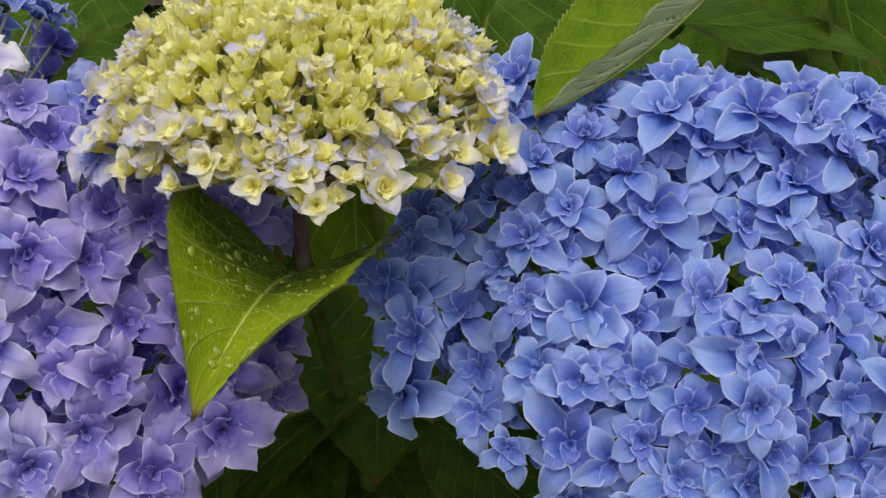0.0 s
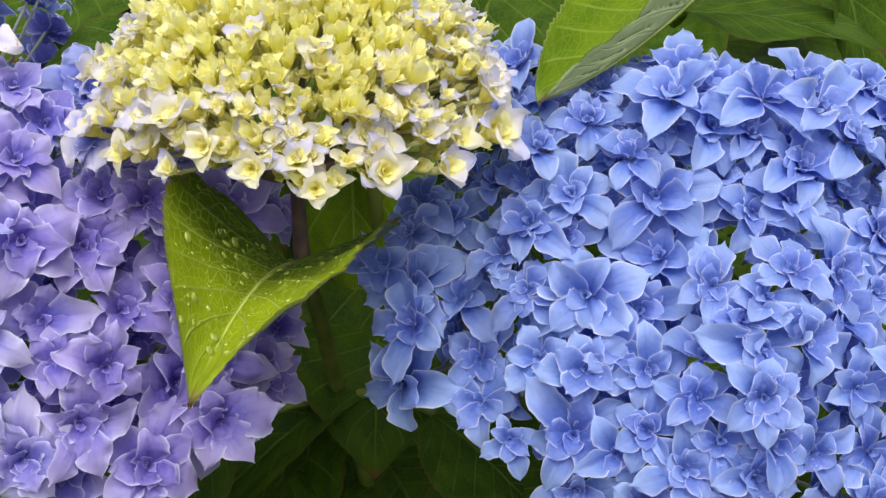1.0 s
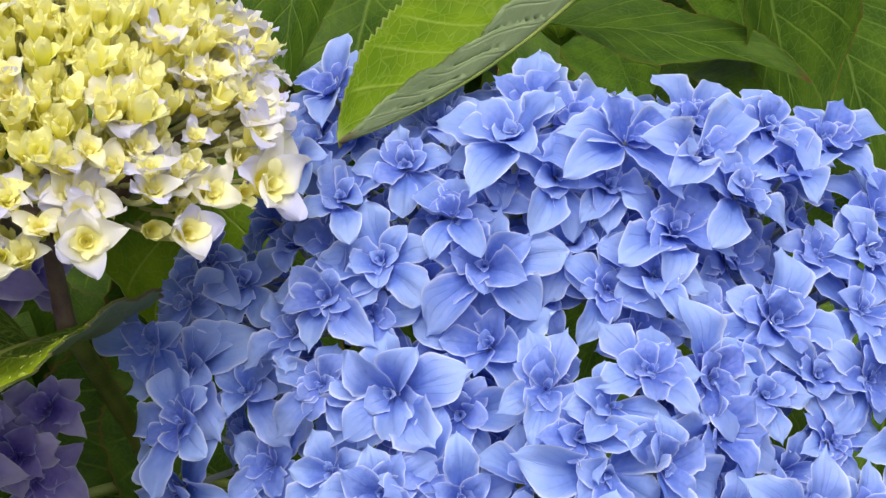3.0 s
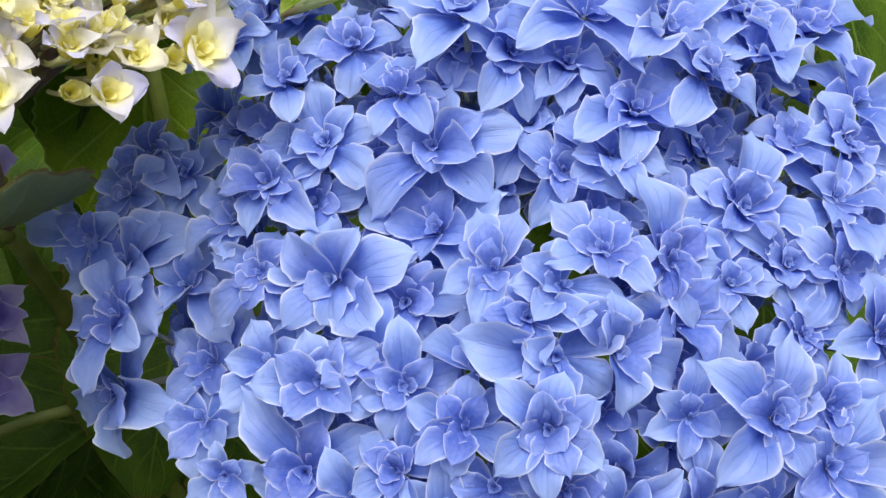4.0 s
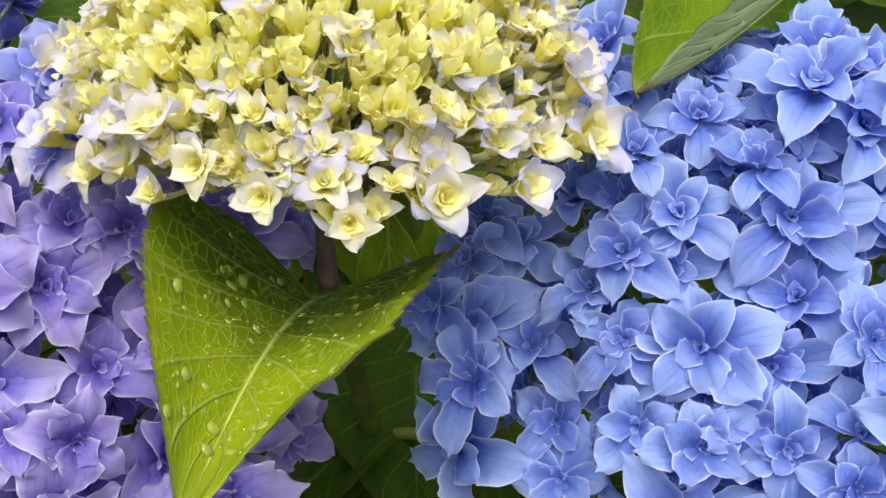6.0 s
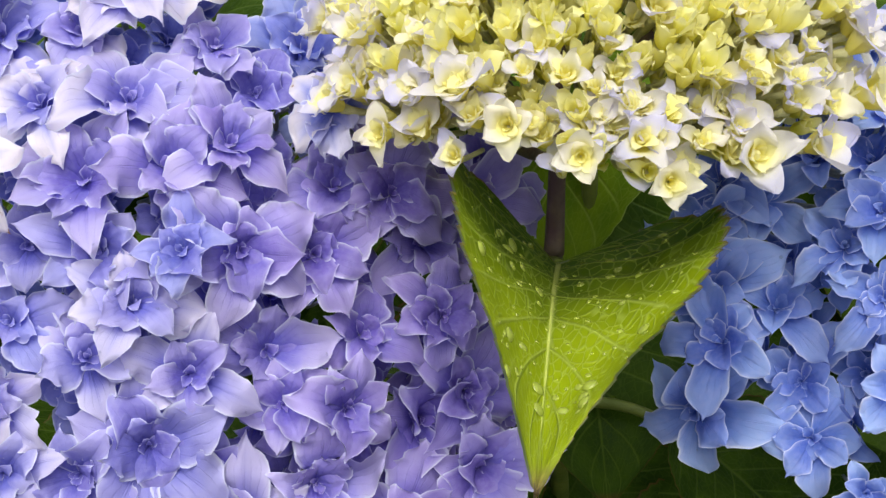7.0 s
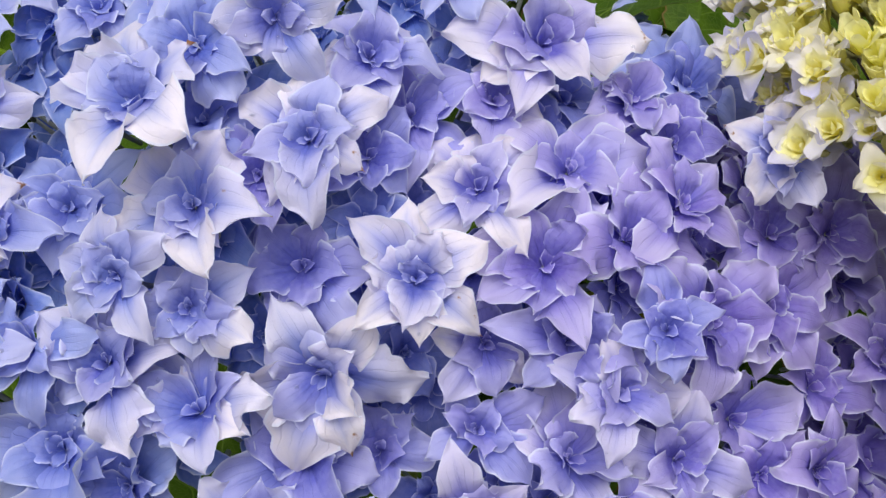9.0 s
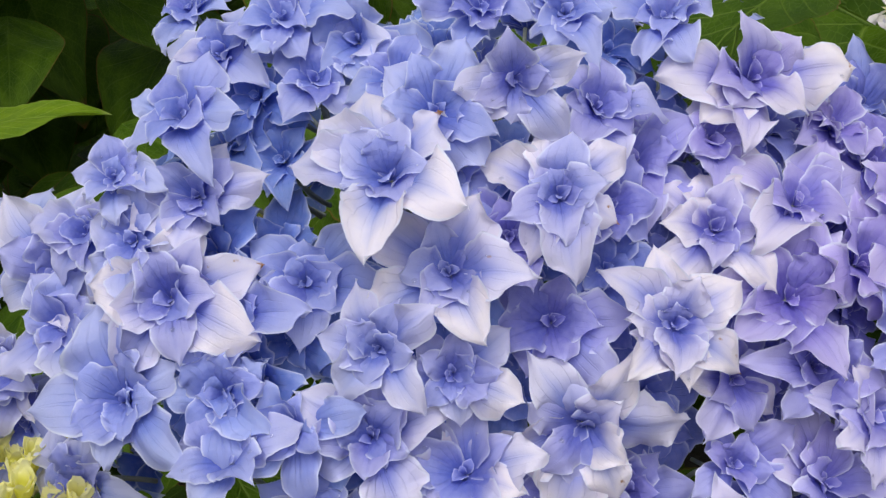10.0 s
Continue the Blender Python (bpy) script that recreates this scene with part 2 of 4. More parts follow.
def thing(name, place, label, category, group="", kind=""):
    ob = new(name)
    ob.empty_display_size = 0.02
    ob.location = place
    return tagged(ob, label, category, group, kind)


# ---------- the ground ----------
def ground_place(u, v):
    x, y = 30 * u * abs(u), 60 * (v - 0.5) * abs(v - 0.5) * 2
    return (x, y, 0.03 * noise.noise((x * 3, y * 3, 0)) + 0.012 * noise.noise((x * 14, y * 14, 5)))


ground = new("ground", grid_mesh("ground", ground_place, 90, 90, SOIL))
tagged(ground, "dark damp garden soil under the shrubs", "ground", kind="structure")


# ---------- petals ----------
def petal_shape(rng, round_=False):
    """A broad petal on a narrow claw, creased along the middle, with a wavy rim and a short point or a round end; one long, along +y."""
    wide, peak, sharp = rng.uniform(0.31, 0.40), rng.uniform(0.46, 0.58), rng.uniform(0.80, 1.15)
    rise, back, cup = rng.uniform(0.03, 0.12), rng.uniform(0.40, 1.15), rng.uniform(-0.30, 0.35)
    ruffle, scallop = rng.uniform(0.06, 0.12), rng.uniform(0.06, 0.12)
    notch, crinkle = 0.0, rng.uniform(0.01, 0.04)
    if round_:
        wide, peak, sharp = rng.uniform(0.27, 0.35), rng.uniform(0.54, 0.68), rng.uniform(0.44, 0.68)
        rise, back, cup = rng.uniform(0.03, 0.13), rng.uniform(0.10, 0.80), rng.uniform(-0.15, 0.50)
        ruffle = rng.uniform(0.025, 0.06)
        notch, scallop = rng.choice((0.0, -0.04, 0.05, -0.08)), rng.uniform(0.05, 0.11)
    waves, lobes = rng.uniform(8, 14), rng.uniform(10, 16)
    first, second, third, fourth = [rng.uniform(0, 6.28) for _ in range(4)]
    keel, skew, twist, bulge = rng.uniform(0.01, 0.045), rng.uniform(-0.07, 0.07), rng.uniform(-0.16, 0.16), rng.uniform(-0.03, 0.03)

    def place(u, v):
        s = 1 - (1 - v) ** 1.7 if round_ else 1 - (1 - v) ** 1.25
        if s < peak:
            w = 0.13 + 0.87 * math.sin(math.pi / 2 * s / peak) ** 1.15
        else:
            p = (s - peak) / (1 - peak)
            w = max(0.0, 1 - p ** (2.0 if round_ else 2.1)) ** sharp
        hand = u > 0
        w *= wide * (1 + (scallop * math.sin((first if hand else second) + lobes * s) + crinkle * math.sin((third if hand else fourth) + 2.1 * lobes * s)) * min(1, 1.6 * s))
        x = u * w + skew * math.sin(s * 2.6) * s
        y = s - 0.05 * abs(u) * s**3 - notch * math.exp(-((u / 0.35) ** 2)) * s**6
        z = rise * math.sin(s * 2.1) - back * max(0.0, s - 0.5) ** 2 * 1.3 + cup * (u * w) ** 2 * 1.6 / wide
        z += ruffle * (math.sin((third if hand else fourth) + waves * s) + 0.45 * math.sin((second if hand else first) + 2.2 * waves * s)) * abs(u) ** 2.1 * min(1, 1.5 * s)
        z += twist * u * w * s + bulge * math.sin(first + 5 * u) * math.sin(math.pi * s)
        z -= keel * math.exp(-((u / 0.16) ** 2)) * (1 - 0.6 * s)
        return (x, y, z)

    return place


rng = random.Random(4)
SHAPES = [petal_shape(rng) for _ in range(14)], [petal_shape(rng, True) for _ in range(14)]
POINTED, ROUND = [[grid_mesh("petal", shape, 11, 19, PETAL) for shape in kind] for kind in SHAPES]
POINTED_SMALL, ROUND_SMALL = [[grid_mesh("petal", shape, 7, 9, PETAL) for shape in kind] for kind in SHAPES]


def rosette(rng, petals):
    """The heart of a double floret: small upright petals round a bud."""
    pieces = []
    turn = rng.uniform(0, 360)
    n = rng.choice((2, 3, 3))
    for k in range(n):
        m = pose(0, 0, 0.03, 0, 0, turn + 360 * k / n + rng.uniform(-20, 20)) @ pose(0, 0, 0, rng.uniform(42, 72)) @ Matrix.Scale(rng.uniform(0.20, 0.34), 4)
        pieces.append((rng.choice(petals), m))
    m = pose(0, 0, 0.05, 0, 0, turn + 40) @ pose(0, 0, 0, rng.uniform(66, 80)) @ Matrix.Scale(rng.uniform(0.14, 0.20), 4)
    pieces.append((rng.choice(petals), m))
    return joined("floret", pieces, PETAL)


ROSETTES = {False: [rosette(rng, ROUND_SMALL + POINTED_SMALL[:3]) for _ in range(7)], True: [rosette(rng, ROUND_SMALL) for _ in range(7)]}
STALKS = [tube_mesh("pedicel", curve((0, 0, 0.02), (rng.uniform(-0.3, 0.3), rng.uniform(-0.3, 0.3), -0.8), (0, 0, -2.2), 6), [0.05] * 7, PEDICEL, 6) for _ in range(4)]
def drop_mesh(material):
    bm = bmesh.new()
    bmesh.ops.create_uvsphere(bm, u_segments=12, v_segments=8, radius=1.0)
    bmesh.ops.delete(bm, geom=[v for v in bm.verts if v.co.z < -0.05], context="VERTS")
    for v in bm.verts:
        v.co.z *= 0.45
    mesh = bpy.data.meshes.new("water_drop")
    bm.to_mesh(mesh)
    bm.free()
    mesh.polygons.foreach_set("use_smooth", [True] * len(mesh.polygons))
    mesh.materials.append(material)
    return mesh


BEAD = drop_mesh(DEW)
frng = random.Random(11)
PLACED = {}


def facing(place, round_, up):
    """The pose of a floret: its face along +z, its own x level."""
    n = Vector((math.cos(radians(round_)) * math.cos(radians(up)), math.sin(radians(round_)) * math.cos(radians(up)), math.sin(radians(up))))
    x = Vector((0, 0, 1)).cross(n).normalized()
    m = Matrix((x, n.cross(x), n)).transposed().to_4x4()
    return Matrix.Translation(place) @ m


def floret(head, place, way, reach, petals, tone=0.0, pale=0.0):
    """A double floret on a head: a heart, two or three whorls of petals and a stalk. petals: (count, spin) or (round, length) of each outer petal."""
    blue = head is blue_head
    size = reach * (1.08 if blue else 1.02) / 1000
    tone = tone if blue else min(1, tone * 0.80 + 0.28)
    choice = ROUND if blue else POINTED
    PLACED.setdefault(head.name, []).append(Vector(place))
    told = isinstance(petals, list)
    way = (-90 + (way[0] + 90) * (0.75 if told else 0.62) + (0 if told else frng.uniform(-14, 14)), 36 + (way[1] - 36) * 0.8 + (0 if told else frng.uniform(-12, 12)))
    if not told:
        size *= 1.10 if blue else 1.20
    m = Matrix.Translation(-head.location) @ facing(place, *way) @ Matrix.Scale(size, 4)
    heart = part("floret", frng.choice(ROSETTES[blue]), head, m @ pose(0, 0, 0, 0, 0, frng.uniform(0, 360)))
    # generic florets are coloured deeper, standing in for shade low in a head
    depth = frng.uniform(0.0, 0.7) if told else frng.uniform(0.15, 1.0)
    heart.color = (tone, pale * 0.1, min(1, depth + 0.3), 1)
    turn = heart.matrix_basis.inverted() @ m
    if told:
        petals = [(at, min(1.2, length**0.7)) for at, length in petals]
    if not told:
        count, spin = petals
        count = frng.choice((4, 5, 5, 5, 6)) if count == 5 else count
        petals = [(spin + 360 * k / count + frng.uniform(-17, 17), frng.uniform(0.72, 1.25)) for k in range(count)]
    lift = 17 if blue else 20
    lift += 0 if told else frng.uniform(-8, 6)
    whorls = [(at, length * (1.10 if blue else 1.13) * (1 if told else 1.08), lift + frng.uniform(-14, 11), -0.02, 1.15) for at, length in petals]
    n = len(petals)
    for k in range(n):
        ahead = petals[(k + 1) % n][0] + (360 if k == n - 1 else 0)
        between = (petals[k][0] + ahead) / 2
        if blue and frng.random() < 0.86:
            whorls.append((between + frng.uniform(-14, 14), frng.uniform(0.58, 0.94), lift + frng.uniform(8, 30), 0.01, 0.5))
            if frng.random() < 0.45:
                whorls.append((petals[k][0] + frng.uniform(-18, 18), frng.uniform(0.42, 0.62), lift + frng.uniform(22, 42), 0.02, 0.4))
        elif not blue:
            whorls.append((between + frng.uniform(-14, 14), frng.uniform(0.66, 0.98), lift + frng.uniform(8, 26), 0.0, 1.01))
            if frng.random() < 0.4:
                whorls.append((petals[k][0] + frng.uniform(-18, 18), frng.uniform(0.44, 0.62), lift + frng.uniform(22, 38), 0.02, 0.4))
    for number, (at, length, tilt, height, bleached) in enumerate(whorls):
        faded = 0.0
        if bleached > 1 and not blue:
            faded = 0.7 if frng.random() < 0.09 and told else 0.06
        ob = part("petal", frng.choice(choice if bleached > 1 or (not blue and frng.random() < 0.8) else ROUND), heart, turn @ pose(0, 0, height, 0, 0, at - 90) @ pose(0, 0, 0, tilt, frng.uniform(-10, 10)) @ Matrix.Diagonal((length ** 0.5, length, length, 1)))
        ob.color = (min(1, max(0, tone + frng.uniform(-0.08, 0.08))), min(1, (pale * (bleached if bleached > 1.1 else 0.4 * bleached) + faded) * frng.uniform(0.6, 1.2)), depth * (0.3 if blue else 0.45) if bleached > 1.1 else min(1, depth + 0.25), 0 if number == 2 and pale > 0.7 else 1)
        if told and frng.random() < 0.22:
            spot = ob.data.vertices[frng.randrange(6, 16) * 11 + frng.randrange(2, 9)]
            n = spot.normal if spot.normal.z > 0 else -spot.normal
            bead = frng.uniform(0.0003, 0.0008) / size
            ob_m = ob.matrix_basis
            at_ = ob_m @ spot.co
            part("water_drop", BEAD, heart, Matrix.Translation(at_) @ (ob_m.to_3x3() @ n).to_track_quat("Z", "Y").to_matrix().to_4x4() @ Matrix.Scale(bead, 4))
    part("pedicel", frng.choice(STALKS), heart, turn)
    return heart


def whole_floret(rng, blue):
    """A floret in one mesh, for those deep in a head."""
    pieces = [(rng.choice(ROSETTES[blue]), Matrix.Identity(4))]
    for k in range(10):
        first = k < 5
        pieces.append((rng.choice(ROUND_SMALL if blue else POINTED_SMALL), pose(0, 0, 0, 0, 0, 72 * k + (0 if first else 36) + rng.uniform(-12, 12)) @ pose(0, 0, 0, rng.uniform(10, 26) if first else rng.uniform(34, 52)) @ Matrix.Scale(rng.uniform(0.95, 1.25) if first else 0.76, 4)))
    return joined("floret", pieces, PETAL)


WHOLE = {blue: [whole_floret(frng, blue) for _ in range(7)] for blue in (False, True)}


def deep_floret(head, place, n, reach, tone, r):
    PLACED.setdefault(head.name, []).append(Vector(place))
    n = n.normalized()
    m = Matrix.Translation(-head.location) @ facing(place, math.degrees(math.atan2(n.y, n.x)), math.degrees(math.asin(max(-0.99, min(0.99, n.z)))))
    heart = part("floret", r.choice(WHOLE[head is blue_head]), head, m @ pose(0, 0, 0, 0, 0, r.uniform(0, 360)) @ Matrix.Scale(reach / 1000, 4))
    # painted darker, for the shadow in the gaps between outer florets
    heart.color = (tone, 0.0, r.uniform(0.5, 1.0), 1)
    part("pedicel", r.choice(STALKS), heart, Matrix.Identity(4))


blue_head = thing("hydrangea_flower_head", (0.105, 0.50, 0.86), "large round mophead of double cornflower-blue florets with pale rims", "flower head", "hydrangea heads")
purple_head = thing("hydrangea_flower_head", (-0.245, 0.52, 0.86), "large mophead of double violet florets turning blue and white-tipped", "flower head", "hydrangea heads")

# blue head: place, facing (degrees round, up), reach in mm, petals, spin, tone, pale
floret(blue_head, (0.029, 0.461, 0.996), (-142, 62), 13, (5, 127))
floret(blue_head, (0.022, 0.448, 0.994), (-138, 59), 12, (5, -178))
floret(blue_head, (0.038, 0.442, 0.983), (-97, 69), 15, [(-146, 0.72), (-75, 1.4), (26, 1.21), (102, 0.9)])
floret(blue_head, (0.059, 0.447, 0.993), (-110, 50), 15, [(-168, 1.03), (-85, 0.96), (-39, 1.29), (19, 0.81), (106, 0.78)])
floret(blue_head, (0.074, 0.427, 0.985), (-106, 70), 13, [(-103, 1.15), (-54, 1.4), (11, 0.81), (97, 1.03), (144, 1.12)])
floret(blue_head, (0.052, 0.429, 0.968), (-116, 51), 17, [(-165, 1.21), (-95, 0.72), (-30, 1.4), (27, 0.84), (116, 1.1)])
floret(blue_head, (0.084, 0.420, 0.971), (-106, 43), 19, [(-145, 0.77), (-123, 1.32), (-38, 1.03), (15, 1.32), (82, 0.77), (154, 0.91)])
floret(blue_head, (0.035, 0.423, 0.958), (-114, 46), 16, [(-174, 1.0), (-90, 0.9), (-32, 1.29), (37, 1.14), (111, 0.89)])
floret(blue_head, (0.005, 0.448, 0.950), (-125, 45), 15, [(-170, 0.72), (-86, 0.76), (-29, 1.4), (44, 1.38), (130, 0.75)])
floret(blue_head, (0.049, 0.423, 0.952), (-105, 41), 13, [(-179, 0.72), (-126, 0.72), (-55, 1.11), (18, 1.28), (98, 0.76)])
floret(blue_head, (-0.014, 0.445, 0.944), (-147, 44), 13, (5, 51))
floret(blue_head, (0.092, 0.440, 1.005), (-110, 75), 22, [(-105, 1.02), (-20, 0.95), (61, 0.99), (117, 0.72), (165, 1.07)])
floret(blue_head, (0.091, 0.448, 0.994), (-119, 51), 15, [(-170, 1.11), (-77, 1.07), (-26, 1.29), (36, 0.76), (157, 0.85)])
floret(blue_head, (0.105, 0.433, 0.996), (-58, 43), 15, [(-130, 1.4), (-88, 1.24), (9, 1.23), (64, 0.72), (146, 0.87)])
floret(blue_head, (0.127, 0.438, 1.006), (-38, 52), 20, [(-171, 1.4), (-85, 1.09), (-31, 1.04), (41, 0.98), (159, 1.01)])
floret(blue_head, (0.122, 0.435, 0.992), (-73, 55), 15, [(-135, 0.95), (-103, 0.86), (30, 1.09), (167, 0.72)])
floret(blue_head, (0.112, 0.429, 0.975), (-118, 59), 16, [(-100, 1.18), (-59, 1.06), (16, 1.01), (125, 0.72), (150, 1.4)])
floret(blue_head, (0.141, 0.425, 0.981), (-46, 63), 19, [(-169, 1.22), (-133, 0.98), (-45, 0.88), (28, 0.93), (125, 0.9)])
floret(blue_head, (0.135, 0.413, 0.972), (-92, 56), 15, [(-142, 0.77), (-69, 1.12), (-18, 0.82), (101, 0.79), (147, 1.23)])
floret(blue_head, (0.164, 0.444, 0.963), (-33, 48), 21, [(-164, 1.4), (-39, 0.72), (-12, 1.4), (29, 0.72), (159, 1.4)])
floret(blue_head, (0.163, 0.437, 0.989), (-36, 59), 19, [(-154, 1.29), (-56, 0.89), (39, 1.09), (145, 0.91)])
floret(blue_head, (0.151, 0.443, 1.000), (-34, 52), 19, [(-163, 1.4), (-22, 1.4), (13, 1.4), (155, 1.4)])
floret(blue_head, (0.178, 0.465, 1.002), (-64, 60), 19, [(-149, 1.4), (-78, 1.12), (-14, 0.72), (94, 0.72), (164, 1.18)])
floret(blue_head, (0.201, 0.474, 0.993), (-29, 62), 17, (5, -6))
floret(blue_head, (0.183, 0.452, 0.991), (-46, 62), 13, (5, -17))
floret(blue_head, (0.216, 0.457, 0.975), (-33, 55), 17, (5, 52))
floret(blue_head, (0.192, 0.439, 0.967), (-57, 58), 15, [(-151, 1.4), (-39, 0.72), (61, 0.72), (149, 0.8)])
floret(blue_head, (0.173, 0.414, 0.956), (-74, 50), 20, [(-163, 1.28), (-131, 0.93), (-23, 0.96), (75, 1.05), (141, 0.72)])
floret(blue_head, (0.086, 0.409, 0.949), (-134, 53), 19, [(-176, 1.31), (-121, 1.11), (-35, 0.9), (42, 1.05), (122, 1.09)])
floret(blue_head, (0.121, 0.414, 0.967), (-85, 55), 12, (5, 58))
floret(blue_head, (0.101, 0.385, 0.949), (-109, 56), 15, [(-140, 0.86), (-94, 1.18), (-14, 0.72), (80, 1.17), (114, 1.06)])
floret(blue_head, (0.130, 0.385, 0.955), (-73, 64), 16, [(-162, 1.09), (-65, 0.97), (-17, 0.72), (71, 0.83), (118, 1.1)])
floret(blue_head, (0.118, 0.375, 0.950), (-71, 47), 14, [(-136, 0.72), (-17, 1.09), (82, 0.75), (174, 0.79)])
floret(blue_head, (0.150, 0.383, 0.936), (-47, 32), 18, [(-158, 0.72), (-42, 1.14), (9, 0.72), (75, 0.72), (166, 1.4)])
floret(blue_head, (0.110, 0.371, 0.942), (-105, 46), 14, [(-157, 1.09), (-66, 0.72), (8, 1.14), (101, 0.78), (162, 0.73)])
floret(blue_head, (0.132, 0.368, 0.935), (-49, 29), 17, [(-103, 0.8), (-33, 1.21), (86, 0.72), (117, 0.96)])
floret(blue_head, (0.117, 0.367, 0.934), (-86, 20), 19, [(-119, 0.85), (-36, 0.72), (37, 1.13), (168, 1.29)])
floret(blue_head, (0.097, 0.372, 0.926), (-119, 57), 13, [(-101, 0.81), (34, 0.95), (115, 1.25), (171, 1.31)])
floret(blue_head, (0.186, 0.406, 0.942), (-78, 49), 15, [(-167, 1.37), (-62, 0.98), (-9, 0.82), (102, 0.86), (146, 1.22)])
floret(blue_head, (0.057, 0.401, 0.937), (-136, 25), 21, [(-136, 1.4), (-104, 0.72), (-22, 1.16), (35, 1.09), (121, 0.72), (167, 0.94)])
floret(blue_head, (0.077, 0.398, 0.932), (-105, 33), 17, [(-125, 0.82), (-52, 0.72), (14, 1.24), (109, 0.88), (179, 0.77)])
floret(blue_head, (0.066, 0.382, 0.922), (-101, 49), 16, [(-171, 0.81), (-109, 0.72), (-34, 0.81), (51, 0.72), (78, 1.13)])
floret(blue_head, (0.077, 0.374, 0.919), (-89, 33), 14, [(-166, 0.78), (-106, 0.88), (-36, 0.72), (19, 0.98), (96, 1.4)])
floret(blue_head, (0.054, 0.378, 0.917), (-97, 32), 16, [(-174, 1.09), (-91, 0.72), (-14, 1.06), (36, 1.07), (109, 0.77)])
floret(blue_head, (0.038, 0.394, 0.913), (-117, 43), 15, [(-122, 1.16), (6, 1.01), (57, 0.83), (130, 0.77)])
floret(blue_head, (0.016, 0.417, 0.899), (-133, 31), 14, (5, 157))
floret(blue_head, (0.007, 0.427, 0.921), (-99, 56), 16, [(-129, 0.91), (-45, 1.4), (18, 0.88), (72, 0.92), (108, 1.15)])
floret(blue_head, (-0.014, 0.435, 0.924), (-113, 47), 21, [(-142, 0.76), (-98, 0.72), (-45, 1.21), (32, 1.37), (41, 0.97), (105, 0.91)])
floret(blue_head, (-0.012, 0.415, 0.916), (-138, 35), 15, (5, -149))
floret(blue_head, (-0.016, 0.421, 0.886), (-140, 9), 23, [(-148, 0.72), (-66, 0.76), (10, 1.4), (64, 1.18), (141, 0.72)])
floret(blue_head, (0.016, 0.400, 0.889), (-128, 27), 14, (5, -143))
floret(blue_head, (0.034, 0.408, 0.936), (-124, 43), 13, (5, 172))
floret(blue_head, (0.190, 0.396, 0.925), (-59, 38), 12, (5, -15))
floret(blue_head, (0.148, 0.390, 0.950), (-75, 46), 15, (5, -22))
floret(blue_head, (0.025, 0.422, 0.946), (-130, 46), 12, (5, 91))
floret(blue_head, (0.094, 0.360, 0.915), (-96, 34), 13, (5, 94))
floret(blue_head, (0.115, 0.352, 0.921), (-89, 35), 14, (5, 151))
floret(blue_head, (0.153, 0.365, 0.917), (-76, 35), 13, (5, 91))
floret(blue_head, (0.174, 0.362, 0.919), (-64, 36), 18, [(-144, 1.23), (-65, 0.87), (18, 0.74), (67, 1.1), (138, 1.36)])
floret(blue_head, (0.113, 0.461, 1.004), (-89, 66), 13, (5, 55))
floret(blue_head, (0.033, 0.479, 1.008), (-149, 67), 14, (5, 174))
floret(blue_head, (0.069, 0.476, 0.998), (-133, 72), 13, (5, 116))
floret(blue_head, (0.210, 0.443, 0.966), (-39, 52), 13, (5, 11))
floret(blue_head, (0.203, 0.424, 0.955), (-48, 48), 16, (5, 43))
floret(blue_head, (0.202, 0.406, 0.941), (-53, 43), 12, (5, -3))
floret(blue_head, (0.154, 0.413, 0.955), (-68, 50), 12, (5, 88))
floret(blue_head, (0.041, 0.473, 0.996), (-145, 66), 12, (5, 24))
floret(blue_head, (-0.025, 0.437, 0.932), (-147, 40), 13, (5, -175))
floret(blue_head, (0.168, 0.397, 0.940), (-66, 43), 12, (5, -11))
floret(blue_head, (-0.008, 0.455, 0.954), (-150, 48), 13, (5, -108))
floret(blue_head, (0.050, 0.372, 0.892), (-112, 27), 17, (5, 113))
floret(blue_head, (0.076, 0.360, 0.901), (-102, 29), 13, (5, 138))
floret(blue_head, (0.102, 0.354, 0.901), (-93, 30), 12, (5, 62))
floret(blue_head, (0.120, 0.351, 0.903), (-87, 30), 12, (5, 89))
floret(blue_head, (0.135, 0.350, 0.899), (-83, 29), 12, (5, 36))
floret(blue_head, (0.191, 0.370, 0.917), (-64, 34), 12, (5, 71))
floret(blue_head, (0.190, 0.360, 0.905), (-66, 31), 15, (5, 40))
floret(blue_head, (0.065, 0.361, 0.891), (-105, 27), 12, (5, 29))
floret(blue_head, (0.157, 0.354, 0.897), (-76, 29), 12, (5, 72))
floret(blue_head, (0.026, 0.377, 0.886), (-119, 25), 10, (5, 118))
floret(blue_head, (0.176, 0.355, 0.897), (-70, 29), 12, (5, -2))
floret(blue_head, (0.089, 0.351, 0.890), (-99, 26), 13, (5, 25))
floret(blue_head, (0.114, 0.347, 0.890), (-91, 26), 13, (5, 60))
floret(blue_head, (0.052, 0.364, 0.872), (-105, 24), 13, (5, 30))
floret(blue_head, (0.076, 0.352, 0.874), (-98, 24), 14, (5, 75))
floret(blue_head, (0.102, 0.345, 0.873), (-92, 22), 14, (5, 110))
floret(blue_head, (0.130, 0.342, 0.875), (-86, 22), 14, (5, 5))
floret(blue_head, (0.158, 0.345, 0.879), (-80, 24), 14, (5, 52))
floret(blue_head, (0.184, 0.350, 0.884), (-74, 26), 14, (5, 20))
floret(blue_head, (0.216, 0.424, 0.944), (-60, 40), 15, (5, 25))
floret(blue_head, (0.214, 0.398, 0.924), (-62, 34), 15, (5, 60))
floret(blue_head, (0.224, 0.446, 0.958), (-58, 44), 15, (5, 5))
floret(blue_head, (0.206, 0.376, 0.902), (-64, 28), 15, (5, 40))
